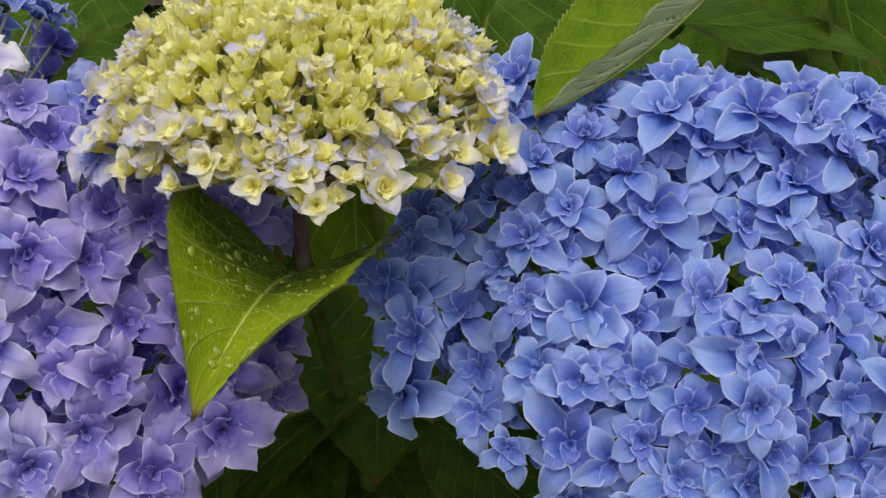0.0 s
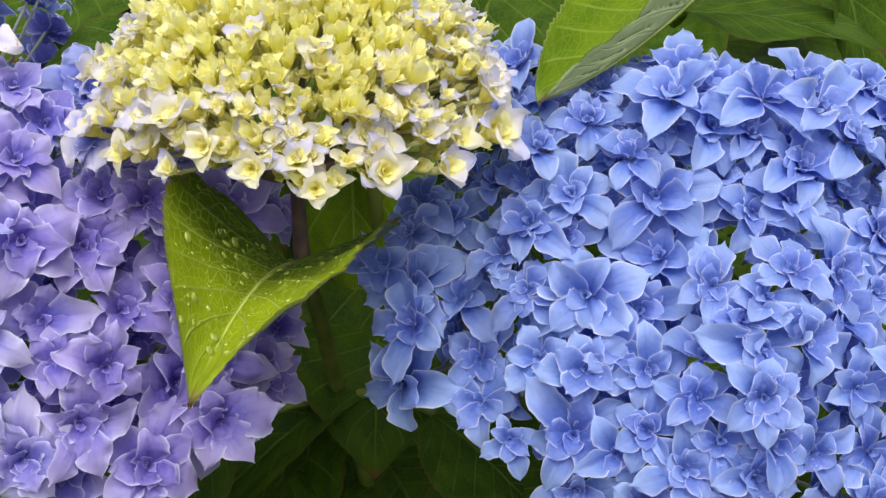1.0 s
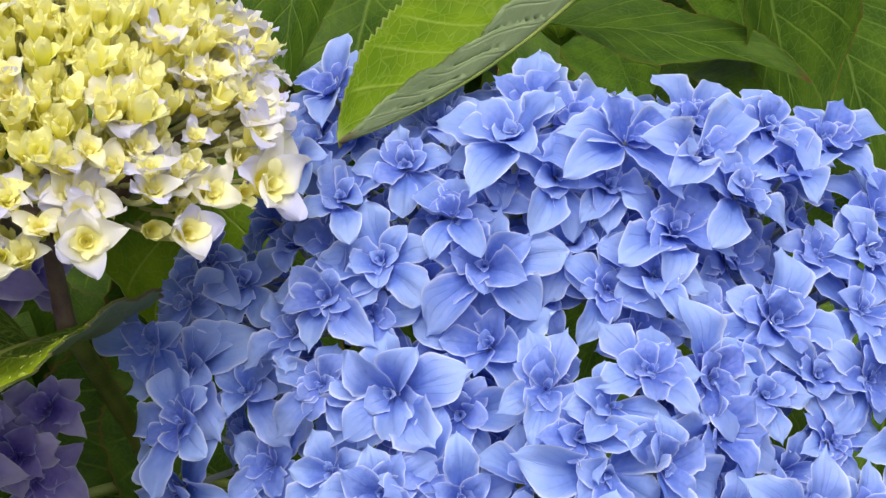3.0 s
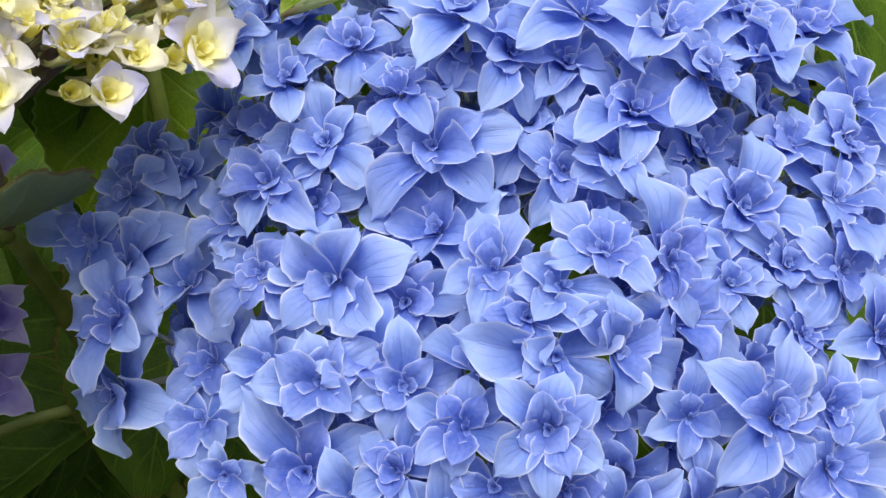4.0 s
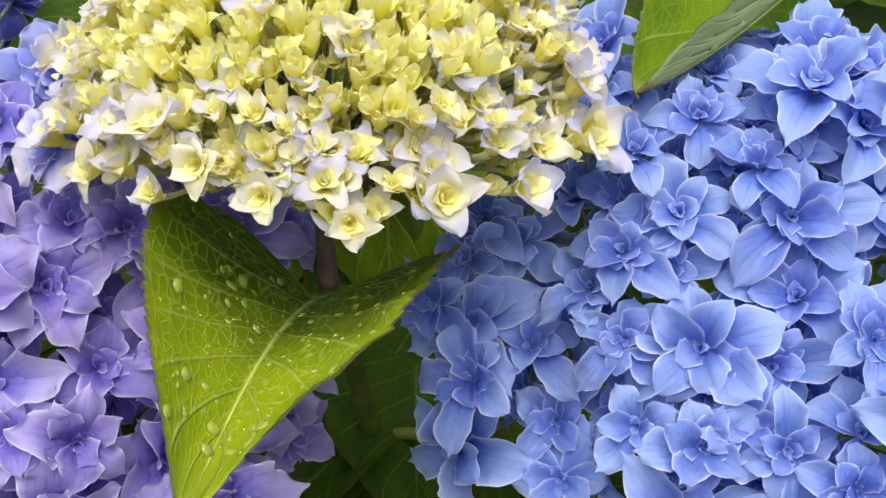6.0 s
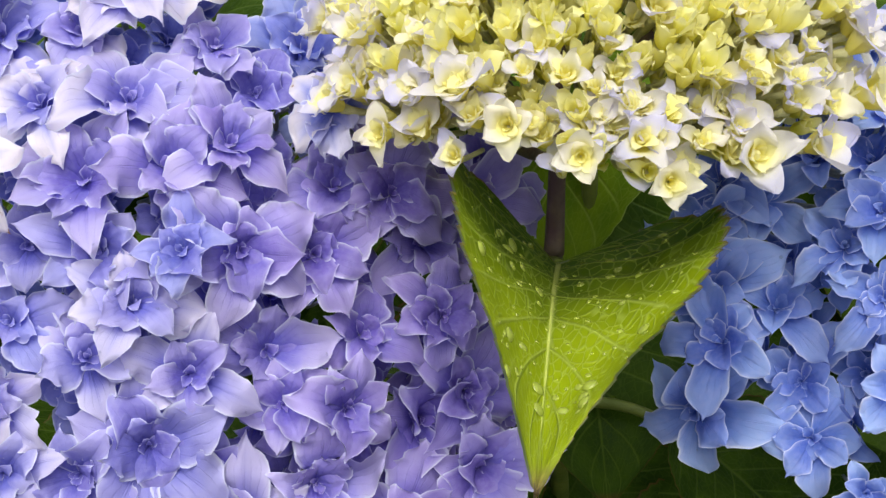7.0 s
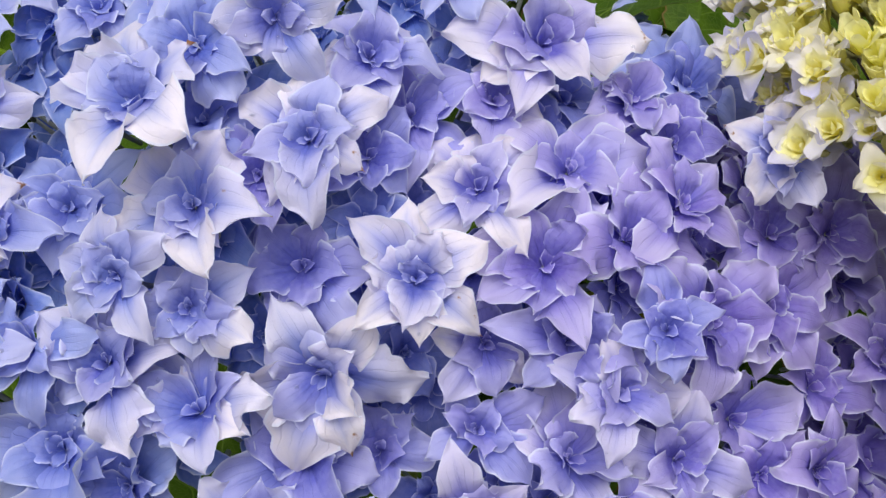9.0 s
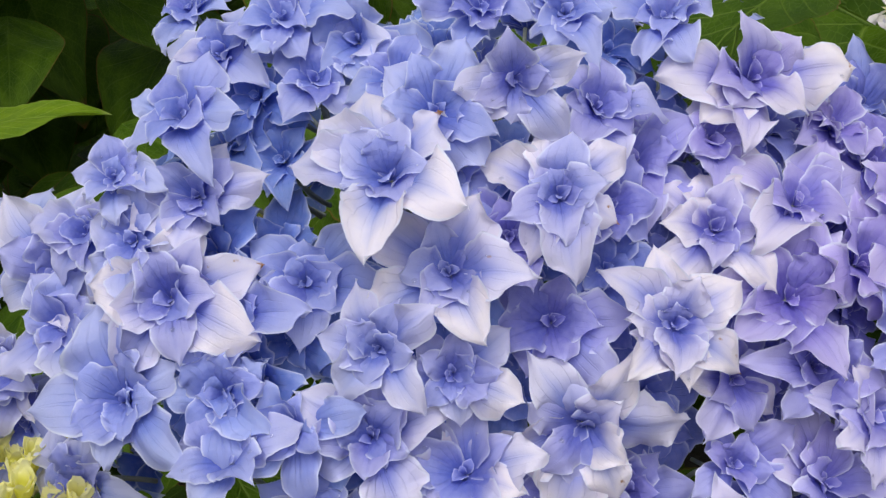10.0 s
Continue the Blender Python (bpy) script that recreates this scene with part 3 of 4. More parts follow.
floret(blue_head, (0.032, 0.516, 0.994), (-110, 66), 16, (5, 20))
floret(blue_head, (0.027, 0.480, 0.990), (-115, 56), 16, (5, -60))
floret(blue_head, (0.069, 0.497, 0.995), (-100, 66), 16, (5, 80))
floret(blue_head, (0.100, 0.467, 1.006), (-95, 64), 16, (5, 97))
floret(blue_head, (0.131, 0.466, 0.999), (-85, 62), 15, (5, 77))
floret(blue_head, (0.159, 0.487, 0.995), (-75, 62), 15, (5, 33))
floret(blue_head, (0.198, 0.518, 0.982), (-65, 62), 15, (5, 10))
floret(blue_head, (0.181, 0.475, 0.980), (-68, 56), 16, (5, 41))
floret(blue_head, (0.112, 0.500, 0.994), (-90, 64), 15, (5, 12))

# purple head: place, facing (degrees round, up), reach in mm, petals, spin, tone, pale
floret(purple_head, (-0.285, 0.404, 1.012), (-113, 54), 19, [(-153, 1.23), (-63, 1.13), (-11, 1.29), (62, 1.09), (138, 1.4)], 0.1, 0.8)
floret(purple_head, (-0.254, 0.408, 1.024), (-93, 48), 17, [(-128, 0.95), (-92, 1.4), (-41, 0.78), (24, 1.4), (90, 1.04), (137, 1.32)], 0.15, 0.8)
floret(purple_head, (-0.237, 0.429, 1.035), (-62, 58), 17, [(-112, 1.14), (-36, 1.04), (21, 0.72), (123, 0.72), (177, 0.78)], 0.3, 0.3)
floret(purple_head, (-0.229, 0.427, 1.018), (-82, 54), 15, (5, 68), 0.5, 0.1)
floret(purple_head, (-0.258, 0.423, 1.052), (-96, 9), 16, [(-145, 0.72), (-62, 1.25), (7, 1.0), (179, 0.86)], 0.2, 0.6)
floret(purple_head, (-0.294, 0.412, 1.037), (-131, 66), 20, [(-88, 1.4), (-23, 1.29), (54, 0.93), (115, 1.4), (143, 1.4), (176, 1.4)], 0, 0.8)
floret(purple_head, (-0.281, 0.422, 1.026), (-83, 68), 16, [(-171, 0.72), (-117, 0.86), (-61, 0.99), (-21, 0.76), (81, 1.05)], 0.05, 0)
floret(purple_head, (-0.279, 0.425, 1.046), (-99, 57), 15, (5, 68), 0, 0.2)
floret(purple_head, (-0.321, 0.424, 1.007), (-112, 51), 14, (5, 117), 0, 0.1)
floret(purple_head, (-0.241, 0.412, 1.015), (-87, 52), 12, (5, 33), 0.3, 0)
floret(purple_head, (-0.261, 0.403, 0.991), (-114, 40), 18, [(-118, 0.72), (-45, 1.26), (2, 1.16), (132, 0.87), (159, 1.4)], 0.35, 0.1)
floret(purple_head, (-0.233, 0.389, 0.991), (-89, 46), 17, [(-148, 1.16), (-95, 0.87), (-50, 1.13), (17, 1.09), (85, 1.11), (129, 1.36)], 0.15, 1)
floret(purple_head, (-0.214, 0.408, 1.003), (-86, 60), 17, [(-149, 1.4), (-69, 1.25), (29, 1.14), (78, 0.88), (121, 1.04)], 0.4, 0.8)
floret(purple_head, (-0.190, 0.411, 1.003), (-42, 55), 18, [(-175, 1.4), (-113, 1.07), (-11, 1.4), (20, 1.4), (110, 1.09)], 0.65, 0.3)
floret(purple_head, (-0.178, 0.400, 0.987), (-43, 35), 18, [(-91, 0.72), (-41, 1.27), (59, 1.02), (164, 1.31)], 0.8, 0.1)
floret(purple_head, (-0.162, 0.406, 0.991), (-41, 48), 17, [(-166, 1.4), (-55, 1.2), (17, 0.84), (95, 1.25)], 0.8, 0.2)
floret(purple_head, (-0.200, 0.394, 0.986), (-77, 50), 19, [(-165, 1.0), (-84, 1.33), (21, 1.16), (58, 1.24), (156, 1.17)], 0.7, 0.2)
floret(purple_head, (-0.218, 0.389, 0.969), (-68, 28), 15, [(-145, 1.24), (-61, 0.81), (-13, 0.98), (63, 1.2), (152, 0.78)], 0.5, 0.3)
floret(purple_head, (-0.197, 0.385, 0.969), (-75, 41), 13, (5, 102), 0.45, 0.1)
floret(purple_head, (-0.172, 0.381, 0.970), (-70, 41), 12, (5, 87), 0.25, 0)
floret(purple_head, (-0.159, 0.391, 0.965), (-45, 25), 20, [(-123, 1.07), (-51, 1.08), (12, 1.14), (123, 1.24)], 0.8, 0.2)
floret(purple_head, (-0.140, 0.403, 0.957), (-59, 39), 16, (5, 11), 0.85, 0.1)
floret(purple_head, (-0.187, 0.376, 0.957), (-55, 42), 17, [(-180, 1.0), (-129, 1.01), (-23, 1.17), (11, 1.29), (66, 0.78), (138, 1.13)], 0.5, 0.5)
floret(purple_head, (-0.201, 0.372, 0.941), (-56, 58), 18, [(-90, 0.86), (-21, 0.99), (50, 0.98), (71, 1.4), (127, 0.84)], 0.55, 0.4)
floret(purple_head, (-0.173, 0.372, 0.936), (-70, 32), 17, [(-155, 0.85), (-37, 1.28), (59, 1.13), (153, 1.22)], 0.6, 0.4)
floret(purple_head, (-0.154, 0.387, 0.934), (-52, 25), 17, [(-73, 0.89), (-6, 1.4), (126, 1.23), (166, 1.31)], 0.75, 0.2)
floret(purple_head, (-0.127, 0.399, 0.931), (-38, 45), 18, [(-170, 0.72), (-47, 1.18), (42, 0.96), (85, 0.93)], 0.9, 0)
floret(purple_head, (-0.131, 0.382, 0.916), (-56, 18), 19, [(-166, 0.78), (-49, 0.72), (67, 0.92), (155, 1.07)], 0.85, 0.1)
floret(purple_head, (-0.259, 0.387, 0.969), (-107, 12), 21, [(-174, 1.09), (-109, 1.34), (-77, 0.89), (-3, 1.19), (49, 0.89), (119, 1.02)], 0.1, 0.8)
floret(purple_head, (-0.292, 0.384, 0.964), (-126, 60), 19, [(-148, 0.84), (-59, 0.87), (12, 1.22), (72, 1.11), (141, 1.31), (169, 1.22)], 0.1, 0.5)
floret(purple_head, (-0.313, 0.391, 0.978), (-121, 43), 19, [(-152, 0.84), (-60, 1.33), (20, 1.04), (62, 1.09), (152, 1.14)], 0.1, 0.5)
floret(purple_head, (-0.290, 0.393, 0.990), (-89, 36), 15, [(-97, 0.72), (-38, 1.32), (22, 1.17), (119, 0.72), (176, 0.94)], 0.15, 0.3)
floret(purple_head, (-0.330, 0.389, 0.955), (-111, 39), 18, (5, 160), 0, 0.1)
floret(purple_head, (-0.249, 0.389, 0.939), (-105, 61), 17, [(-140, 0.73), (-2, 1.1), (82, 0.76), (162, 0.8)], 0.4, 0)
floret(purple_head, (-0.314, 0.382, 0.946), (-107, 37), 14, (5, 82), 0, 0)
floret(purple_head, (-0.191, 0.437, 1.029), (-59, 49), 22, [(-170, 0.77), (-134, 1.06), (-25, 1.37), (23, 0.72), (153, 1.1)], 0.5, 0.8)
floret(purple_head, (-0.206, 0.429, 1.018), (-58, 46), 16, [(-129, 1.04), (-47, 0.79), (71, 0.75), (163, 0.72)], 0.6, 0.2)
floret(purple_head, (-0.168, 0.433, 1.011), (-58, 58), 16, [(-148, 0.83), (-62, 0.81), (132, 1.02), (177, 0.72)], 0.7, 0.2)
floret(purple_head, (-0.268, 0.408, 1.016), (-95, 52), 12, (5, -164), 0.5, 0)
floret(purple_head, (-0.306, 0.397, 1.000), (-105, 47), 13, (5, -54), 0.05, 0.4)
floret(purple_head, (-0.148, 0.378, 0.921), (-64, 31), 13, (5, 40), 0.8, 0.1)
floret(purple_head, (-0.132, 0.470, 0.977), (-54, 48), 16, (5, 55), 0.9, 0.3)
floret(purple_head, (-0.122, 0.433, 0.970), (-50, 43), 18, (5, -99), 0.9, 0.1)
floret(purple_head, (-0.147, 0.527, 0.991), (-55, 54), 13, (5, 25), 0, 0)
floret(purple_head, (-0.147, 0.494, 0.965), (-58, 48), 12, (5, -23), 0, 0)
floret(purple_head, (-0.329, 0.473, 1.056), (-125, 56), 17, [(-127, 1.14), (-37, 1.24), (7, 1.26), (60, 0.72), (171, 0.94)], 0, 0.2)
floret(purple_head, (-0.292, 0.458, 1.057), (-119, 43), 17, [(-177, 1.4), (-72, 0.97), (-25, 0.86), (-12, 1.33), (144, 0.91)], 0, 0.1)
floret(purple_head, (-0.343, 0.438, 1.032), (-101, 47), 15, [(-159, 1.4), (-114, 1.08), (-5, 0.92), (8, 1.38), (61, 0.98)], 0.1, 0.5)
floret(purple_head, (-0.363, 0.443, 1.040), (-96, 59), 13, [(-92, 0.87), (-33, 1.27), (57, 0.92), (157, 0.72)], 0.05, 0.2)
floret(purple_head, (-0.389, 0.461, 1.008), (-139, 51), 16, (5, 137), 0.1, 0.5)
floret(purple_head, (-0.355, 0.422, 1.013), (-104, 43), 20, [(-134, 1.19), (-31, 1.4), (13, 1.12), (75, 1.02), (164, 1.0)], 0.1, 0.8)
floret(purple_head, (-0.390, 0.448, 0.998), (-136, 48), 14, (5, -142), 0.05, 0.3)
floret(purple_head, (-0.372, 0.412, 0.992), (-125, 45), 16, (5, -180), 0, 0.1)
floret(purple_head, (-0.349, 0.392, 0.980), (-128, 66), 18, [(-109, 0.72), (31, 1.05), (68, 0.72), (172, 0.72)], 0.05, 0.3)
floret(purple_head, (-0.347, 0.404, 0.993), (-119, 46), 13, (5, 43), 0, 0)
floret(purple_head, (-0.412, 0.459, 0.960), (-144, 41), 18, (5, 40), 0, 0.2)
floret(purple_head, (-0.411, 0.463, 0.978), (-144, 44), 17, (5, 176), 0.1, 0.5)
floret(purple_head, (-0.311, 0.461, 1.066), (-117, 63), 12, (5, 105), 0, 0.1)
floret(purple_head, (-0.331, 0.395, 0.984), (-114, 44), 12, (5, 20), 0, 0)
floret(purple_head, (-0.342, 0.448, 1.050), (-124, 58), 13, (5, 79), 0, 0.1)
floret(purple_head, (-0.336, 0.500, 1.062), (-137, 66), 12, (5, 129), 0, 0.1)
floret(purple_head, (-0.398, 0.432, 0.954), (-135, 39), 14, (5, 68), 0, 0.3)
floret(purple_head, (-0.185, 0.363, 0.918), (-70, 29), 17, (5, 152), 0.5, 0.1)
floret(purple_head, (-0.111, 0.405, 0.896), (-50, 25), 18, (5, 70), 1, 0)
floret(purple_head, (-0.140, 0.371, 0.898), (-60, 25), 14, (5, -0), 0.8, 0.1)
floret(purple_head, (-0.102, 0.405, 0.934), (-49, 32), 13, (5, 4), 1, 0)
floret(purple_head, (-0.096, 0.405, 0.906), (-48, 27), 15, (5, -15), 1, 0)
floret(purple_head, (-0.117, 0.417, 0.970), (-50, 39), 14, (5, -60), 0.95, 0.1)
floret(purple_head, (-0.109, 0.427, 0.948), (-46, 36), 16, (5, -20), 0.95, 0.1)
floret(purple_head, (-0.134, 0.416, 0.972), (-53, 40), 14, (5, -178), 0.8, 0.1)
floret(purple_head, (-0.089, 0.473, 0.955), (-32, 38), 15, (5, -9), 0.8, 0.2)
floret(purple_head, (-0.117, 0.375, 0.875), (-54, 20), 19, (5, 44), 0.85, 0.1)
floret(purple_head, (-0.151, 0.376, 0.871), (-60, 19), 19, (5, 4), 0.6, 0.1)
floret(purple_head, (-0.160, 0.361, 0.888), (-64, 22), 16, (5, 79), 0.6, 0.3)
floret(purple_head, (-0.092, 0.394, 0.884), (-48, 22), 17, (5, 16), 0.9, 0.1)
floret(purple_head, (-0.146, 0.460, 0.999), (-55, 46), 18, (5, 40), 0.05, 0)
floret(purple_head, (-0.095, 0.455, 0.949), (-36, 36), 16, (5, -40), 0.9, 0.1)
floret(purple_head, (-0.081, 0.472, 0.941), (-30, 34), 14, (5, -14), 0.8, 0.1)
floret(purple_head, (-0.268, 0.383, 0.946), (-92, 37), 17, (5, -101), 0.3, 0.1)
floret(purple_head, (-0.227, 0.365, 0.932), (-99, 23), 17, [(-174, 0.82), (-123, 1.05), (-35, 1.09), (29, 0.83), (98, 1.32)], 0.55, 0.35)
floret(purple_head, (-0.260, 0.365, 0.931), (-90, 32), 12, (5, 56), 0.2, 0.1)
floret(purple_head, (-0.285, 0.370, 0.937), (-73, 4), 19, [(-111, 0.88), (-36, 1.24), (28, 0.72), (117, 0.79)], 0.2, 0.4)
floret(purple_head, (-0.223, 0.378, 0.950), (-80, 37), 12, (5, 21), 0.4, 0)
floret(purple_head, (-0.225, 0.356, 0.914), (-80, 28), 14, (5, 74), 0.4, 0.4)
floret(purple_head, (-0.252, 0.361, 0.913), (-87, 28), 15, (5, 26), 0.2, 0.1)
floret(purple_head, (-0.204, 0.358, 0.912), (-75, 28), 13, (5, 51), 0.5, 0.1)
floret(purple_head, (-0.171, 0.368, 0.903), (-67, 26), 13, (5, 3), 0.7, 0.1)
floret(purple_head, (-0.084, 0.462, 0.860), (-30, 16), 13, (5, 10), 0.95, 0.1)
floret(purple_head, (-0.306, 0.450, 1.051), (-114, 61), 12, (5, 47), 0, 0.15)
floret(purple_head, (-0.286, 0.441, 1.051), (-106, 60), 12, (5, 17), 0, 0.1)
floret(purple_head, (-0.261, 0.442, 1.064), (-97, 63), 12, (5, 57), 0.05, 0.1)
floret(purple_head, (-0.237, 0.449, 1.055), (-88, 63), 12, (5, -4), 0.05, 0.1)
floret(purple_head, (-0.361, 0.433, 1.026), (-126, 52), 12, (5, 75), 0.05, 0.3)
floret(purple_head, (-0.400, 0.483, 1.008), (-147, 51), 12, (5, 164), 0.05, 0.3)
floret(purple_head, (-0.377, 0.457, 1.019), (-135, 53), 12, (5, 111), 0.05, 0.4)
floret(purple_head, (-0.208, 0.451, 1.046), (-76, 62), 12, (5, 36), 0.1, 0.1)
floret(purple_head, (-0.340, 0.418, 1.006), (-119, 49), 12, (5, 67), 0, 0.1)
floret(purple_head, (-0.126, 0.520, 0.968), (-52, 40), 15, (5, 15), 0.1, 0)
floret(purple_head, (-0.118, 0.478, 0.972), (-52, 40), 15, (5, 60), 0.6, 0.1)
floret(purple_head, (-0.105, 0.420, 0.866), (-70, 16), 18, (5, 34), 0.85, 0.2)
floret(purple_head, (-0.101, 0.438, 0.856), (-68, 14), 13, (5, 70), 0.85, 0.2)
floret(purple_head, (-0.085, 0.452, 0.876), (-58, 24), 14, (5, 10), 0.85, 0.25)
floret(purple_head, (-0.078, 0.473, 0.884), (-50, 28), 13, (5, 50), 0.85, 0.2)
floret(purple_head, (-0.132, 0.412, 1.000), (-108, 50), 12, (5, 20), 0.1, 0.75)
floret(purple_head, (-0.094, 0.423, 0.890), (-62, 26), 13, (5, -20), 0.9, 0.3)
floret(purple_head, (-0.092, 0.440, 0.903), (-58, 30), 13, (5, 66), 0.9, 0.15)


def fill_head(head, middle, radii, reach, tone, count, seed, front):
    """Florets that close a head behind and below: on its round body, where none stands yet."""
    r = random.Random(seed)
    for k in range(count):
        up = 1 - 1.45 * (k + 0.5) / count
        flat = math.sqrt(1 - up * up)
        n = Vector((math.cos(radians(k * 137.5)) * flat, math.sin(radians(k * 137.5)) * flat, up))
        p = Vector(middle) + Vector(a * b for a, b in zip(n, radii))
        if head is purple_head and p.x > -0.17 and p.z > 0.94:
            continue
        if n.y < front or min((p - q).length for q in PLACED[head.name]) < 0.017:
            continue
        deep_floret(head, p, n, reach * r.uniform(0.9, 1.1), tone(p), r)


def close_gaps(head, middle, reach, tone, sunk, seed):
    """Florets that sit deeper, in the gaps between the outer ones."""
    r = random.Random(seed)
    outer = list(PLACED[head.name])
    for k, p in enumerate(outer):
        for q in outer[k + 1 :]:
            if not 0.022 < (p - q).length < 0.048:
                continue
            spot = (p + q) / 2
            n = (spot - Vector(middle)).normalized()
            spot = spot - n * sunk
            if min((spot - o).length for o in PLACED[head.name]) < 0.0145:
                continue
            tilt = Vector((r.uniform(-0.3, 0.3), r.uniform(-0.3, 0.3), r.uniform(-0.2, 0.4)))
            deep_floret(head, spot, n + tilt, reach * r.uniform(0.85, 1.1), tone(spot), r)


def violet(q):
    return min(1, max(0, 0.1 + (q.x + 0.27) * 6)) * min(1, max(0, (1.035 - q.z) / 0.04))


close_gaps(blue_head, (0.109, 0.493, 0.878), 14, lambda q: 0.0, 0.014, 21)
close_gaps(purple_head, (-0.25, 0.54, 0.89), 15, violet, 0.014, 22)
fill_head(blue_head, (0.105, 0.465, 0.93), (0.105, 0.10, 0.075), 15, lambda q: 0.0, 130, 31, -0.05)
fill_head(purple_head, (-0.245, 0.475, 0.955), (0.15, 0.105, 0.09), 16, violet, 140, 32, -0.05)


# ---------- the young yellow heads ----------
def lobe(rng, flare, wide):
    """A young petal: a quarter of the floret's cup and a blunt wavy lobe above it, one long: up along +z, out along +y, turned outwards by flare (0 to 1)."""
    start, curl, twist = rng.uniform(0, 6), rng.uniform(0.08, 0.26), rng.uniform(-0.14, 0.14)
    sharp, waves = rng.uniform(0.36, 0.62), rng.uniform(7, 12)

    def place(u, v):
        s = 1 - (1 - v) ** 1.3
        past = max(0.0, s - 0.46) / 0.54
        cup = 0.09 + 0.19 * math.sin(min(1, s / 0.48) * math.pi / 2)
        r = cup + flare * past**1.3 * 0.66 + 0.04 * past
        w = cup * 1.05 if s < 0.46 else 0.292 * (1 + wide * math.sin(math.pi * past**0.75)) * max(0.0, 1 - past**2.5) ** sharp
        w *= 1 + 0.15 * past * math.sin(start + waves * s + (2 if u > 0 else 0))
        x = u * w
        y = r - x * x / (2 * cup) * (1 - 0.8 * past * (0.4 + 0.6 * flare)) + 0.3 * curl * math.sin(start + waves * s) * abs(u) ** 2 * past
        z = s - flare * 0.36 * past**1.7 + curl * math.sin(start + waves * s + 2 * u) * abs(u) ** 1.5 * past
        return (x + twist * past * past, y, z)

    return place


brng = random.Random(8)
LOBE_CLOSED = [grid_mesh("petal", lobe(brng, brng.uniform(0.02, 0.26), 0.0), 7, 9, BUD) for _ in range(6)]
LOBE_HALF = [grid_mesh("petal", lobe(brng, brng.uniform(0.45, 0.85), 0.15), 7, 10, BUD) for _ in range(8)]
LOBE_OPEN = [grid_mesh("petal", lobe(brng, brng.uniform(0.45, 1.0), 0.52), 9, 12, BUD) for _ in range(8)]


def tulip(rng, name, rings):
    """A cup of petals in one mesh; rings: (count, size, height, petals)."""
    pieces = []
    for ring, (n, size, height, petals) in enumerate(rings):
        for k in range(n):
            pieces.append((rng.choice(petals), pose(0, 0, height, 0, 0, 360 * k / n + 47 * ring + rng.uniform(-9, 9)) @ Matrix.Diagonal((size, size, size * rng.uniform(1.0, 1.35), 1))))
    return joined(name, pieces, BUD)


BUDS = [tulip(brng, "bud", ((4, 1.0, 0, LOBE_CLOSED + LOBE_HALF[:4]), (3, 0.72, 0.18, LOBE_CLOSED))) for _ in range(8)]
HEARTS = [tulip(brng, "floret", ((4, 0.62, 0.15, LOBE_HALF), (3, 0.42, 0.22, LOBE_CLOSED))) for _ in range(7)]
BUD_STALKS = [tube_mesh("pedicel", curve((0, 0, 0.05), (brng.uniform(-0.25, 0.25), brng.uniform(-0.25, 0.25), -0.8), (0, 0, -2.0), 5), [0.15, 0.11, 0.10, 0.09, 0.09, 0.09], PEDICEL_CREAM, 7) for _ in range(4)]


HUBS = {}


def young_floret(head, place, n, size, openness, lilac, rng):
    """A bud or a half-open floret of a young head, facing along n."""
    n = Vector(n).normalized()
    m = Matrix.Translation(-head.location) @ facing(place, math.degrees(math.atan2(n.y, n.x)), math.degrees(math.asin(max(-0.99, min(0.99, n.z))))) @ Matrix.Scale(size, 4)
    m = m @ pose(0, 0, 0, 0, 0, rng.uniform(0, 360))
    green = max(0.0, 0.9 - 1.5 * openness) * rng.uniform(0.2, 1.0)
    if openness < 0.46:
        heart = part("bud", rng.choice(BUDS), head, m)
        heart.color = (green, openness * 0.6, 0, 1)
    else:
        heart = part("floret", rng.choice(HEARTS), head, m)
        heart.color = (green, openness * 0.3, lilac * 0.10, 1)
        wide_open = openness > 0.72
        count = rng.choice((4, 4, 5)) if wide_open else 4
        for k in range(count):
            ob = part("petal", rng.choice(LOBE_OPEN if wide_open else LOBE_HALF), heart, pose(0, 0, 0, 0, 0, 360 * k / count + rng.uniform(-14, 14)) @ pose(0, 0, 0, rng.uniform(-14, 10), rng.uniform(-8, 8)) @ Matrix.Diagonal((1, rng.uniform(0.8, 1.2), rng.uniform(0.95, 1.3), 1)))
            ob.color = (green * 0.5, min(1, openness * rng.uniform(0.8, 1.3)), min(1, lilac * rng.uniform(0.4, 1.2)), 1)
    inwards = (Vector(place) - HUBS[head.name]).normalized()
    stalk = Matrix.Translation(-head.location) @ facing(place, math.degrees(math.atan2(inwards.y, inwards.x)), math.degrees(math.asin(inwards.z))) @ Matrix.Scale(size, 4)
    part("pedicel", rng.choice(BUD_STALKS), heart, heart.matrix_basis.inverted() @ stalk)
    return heart


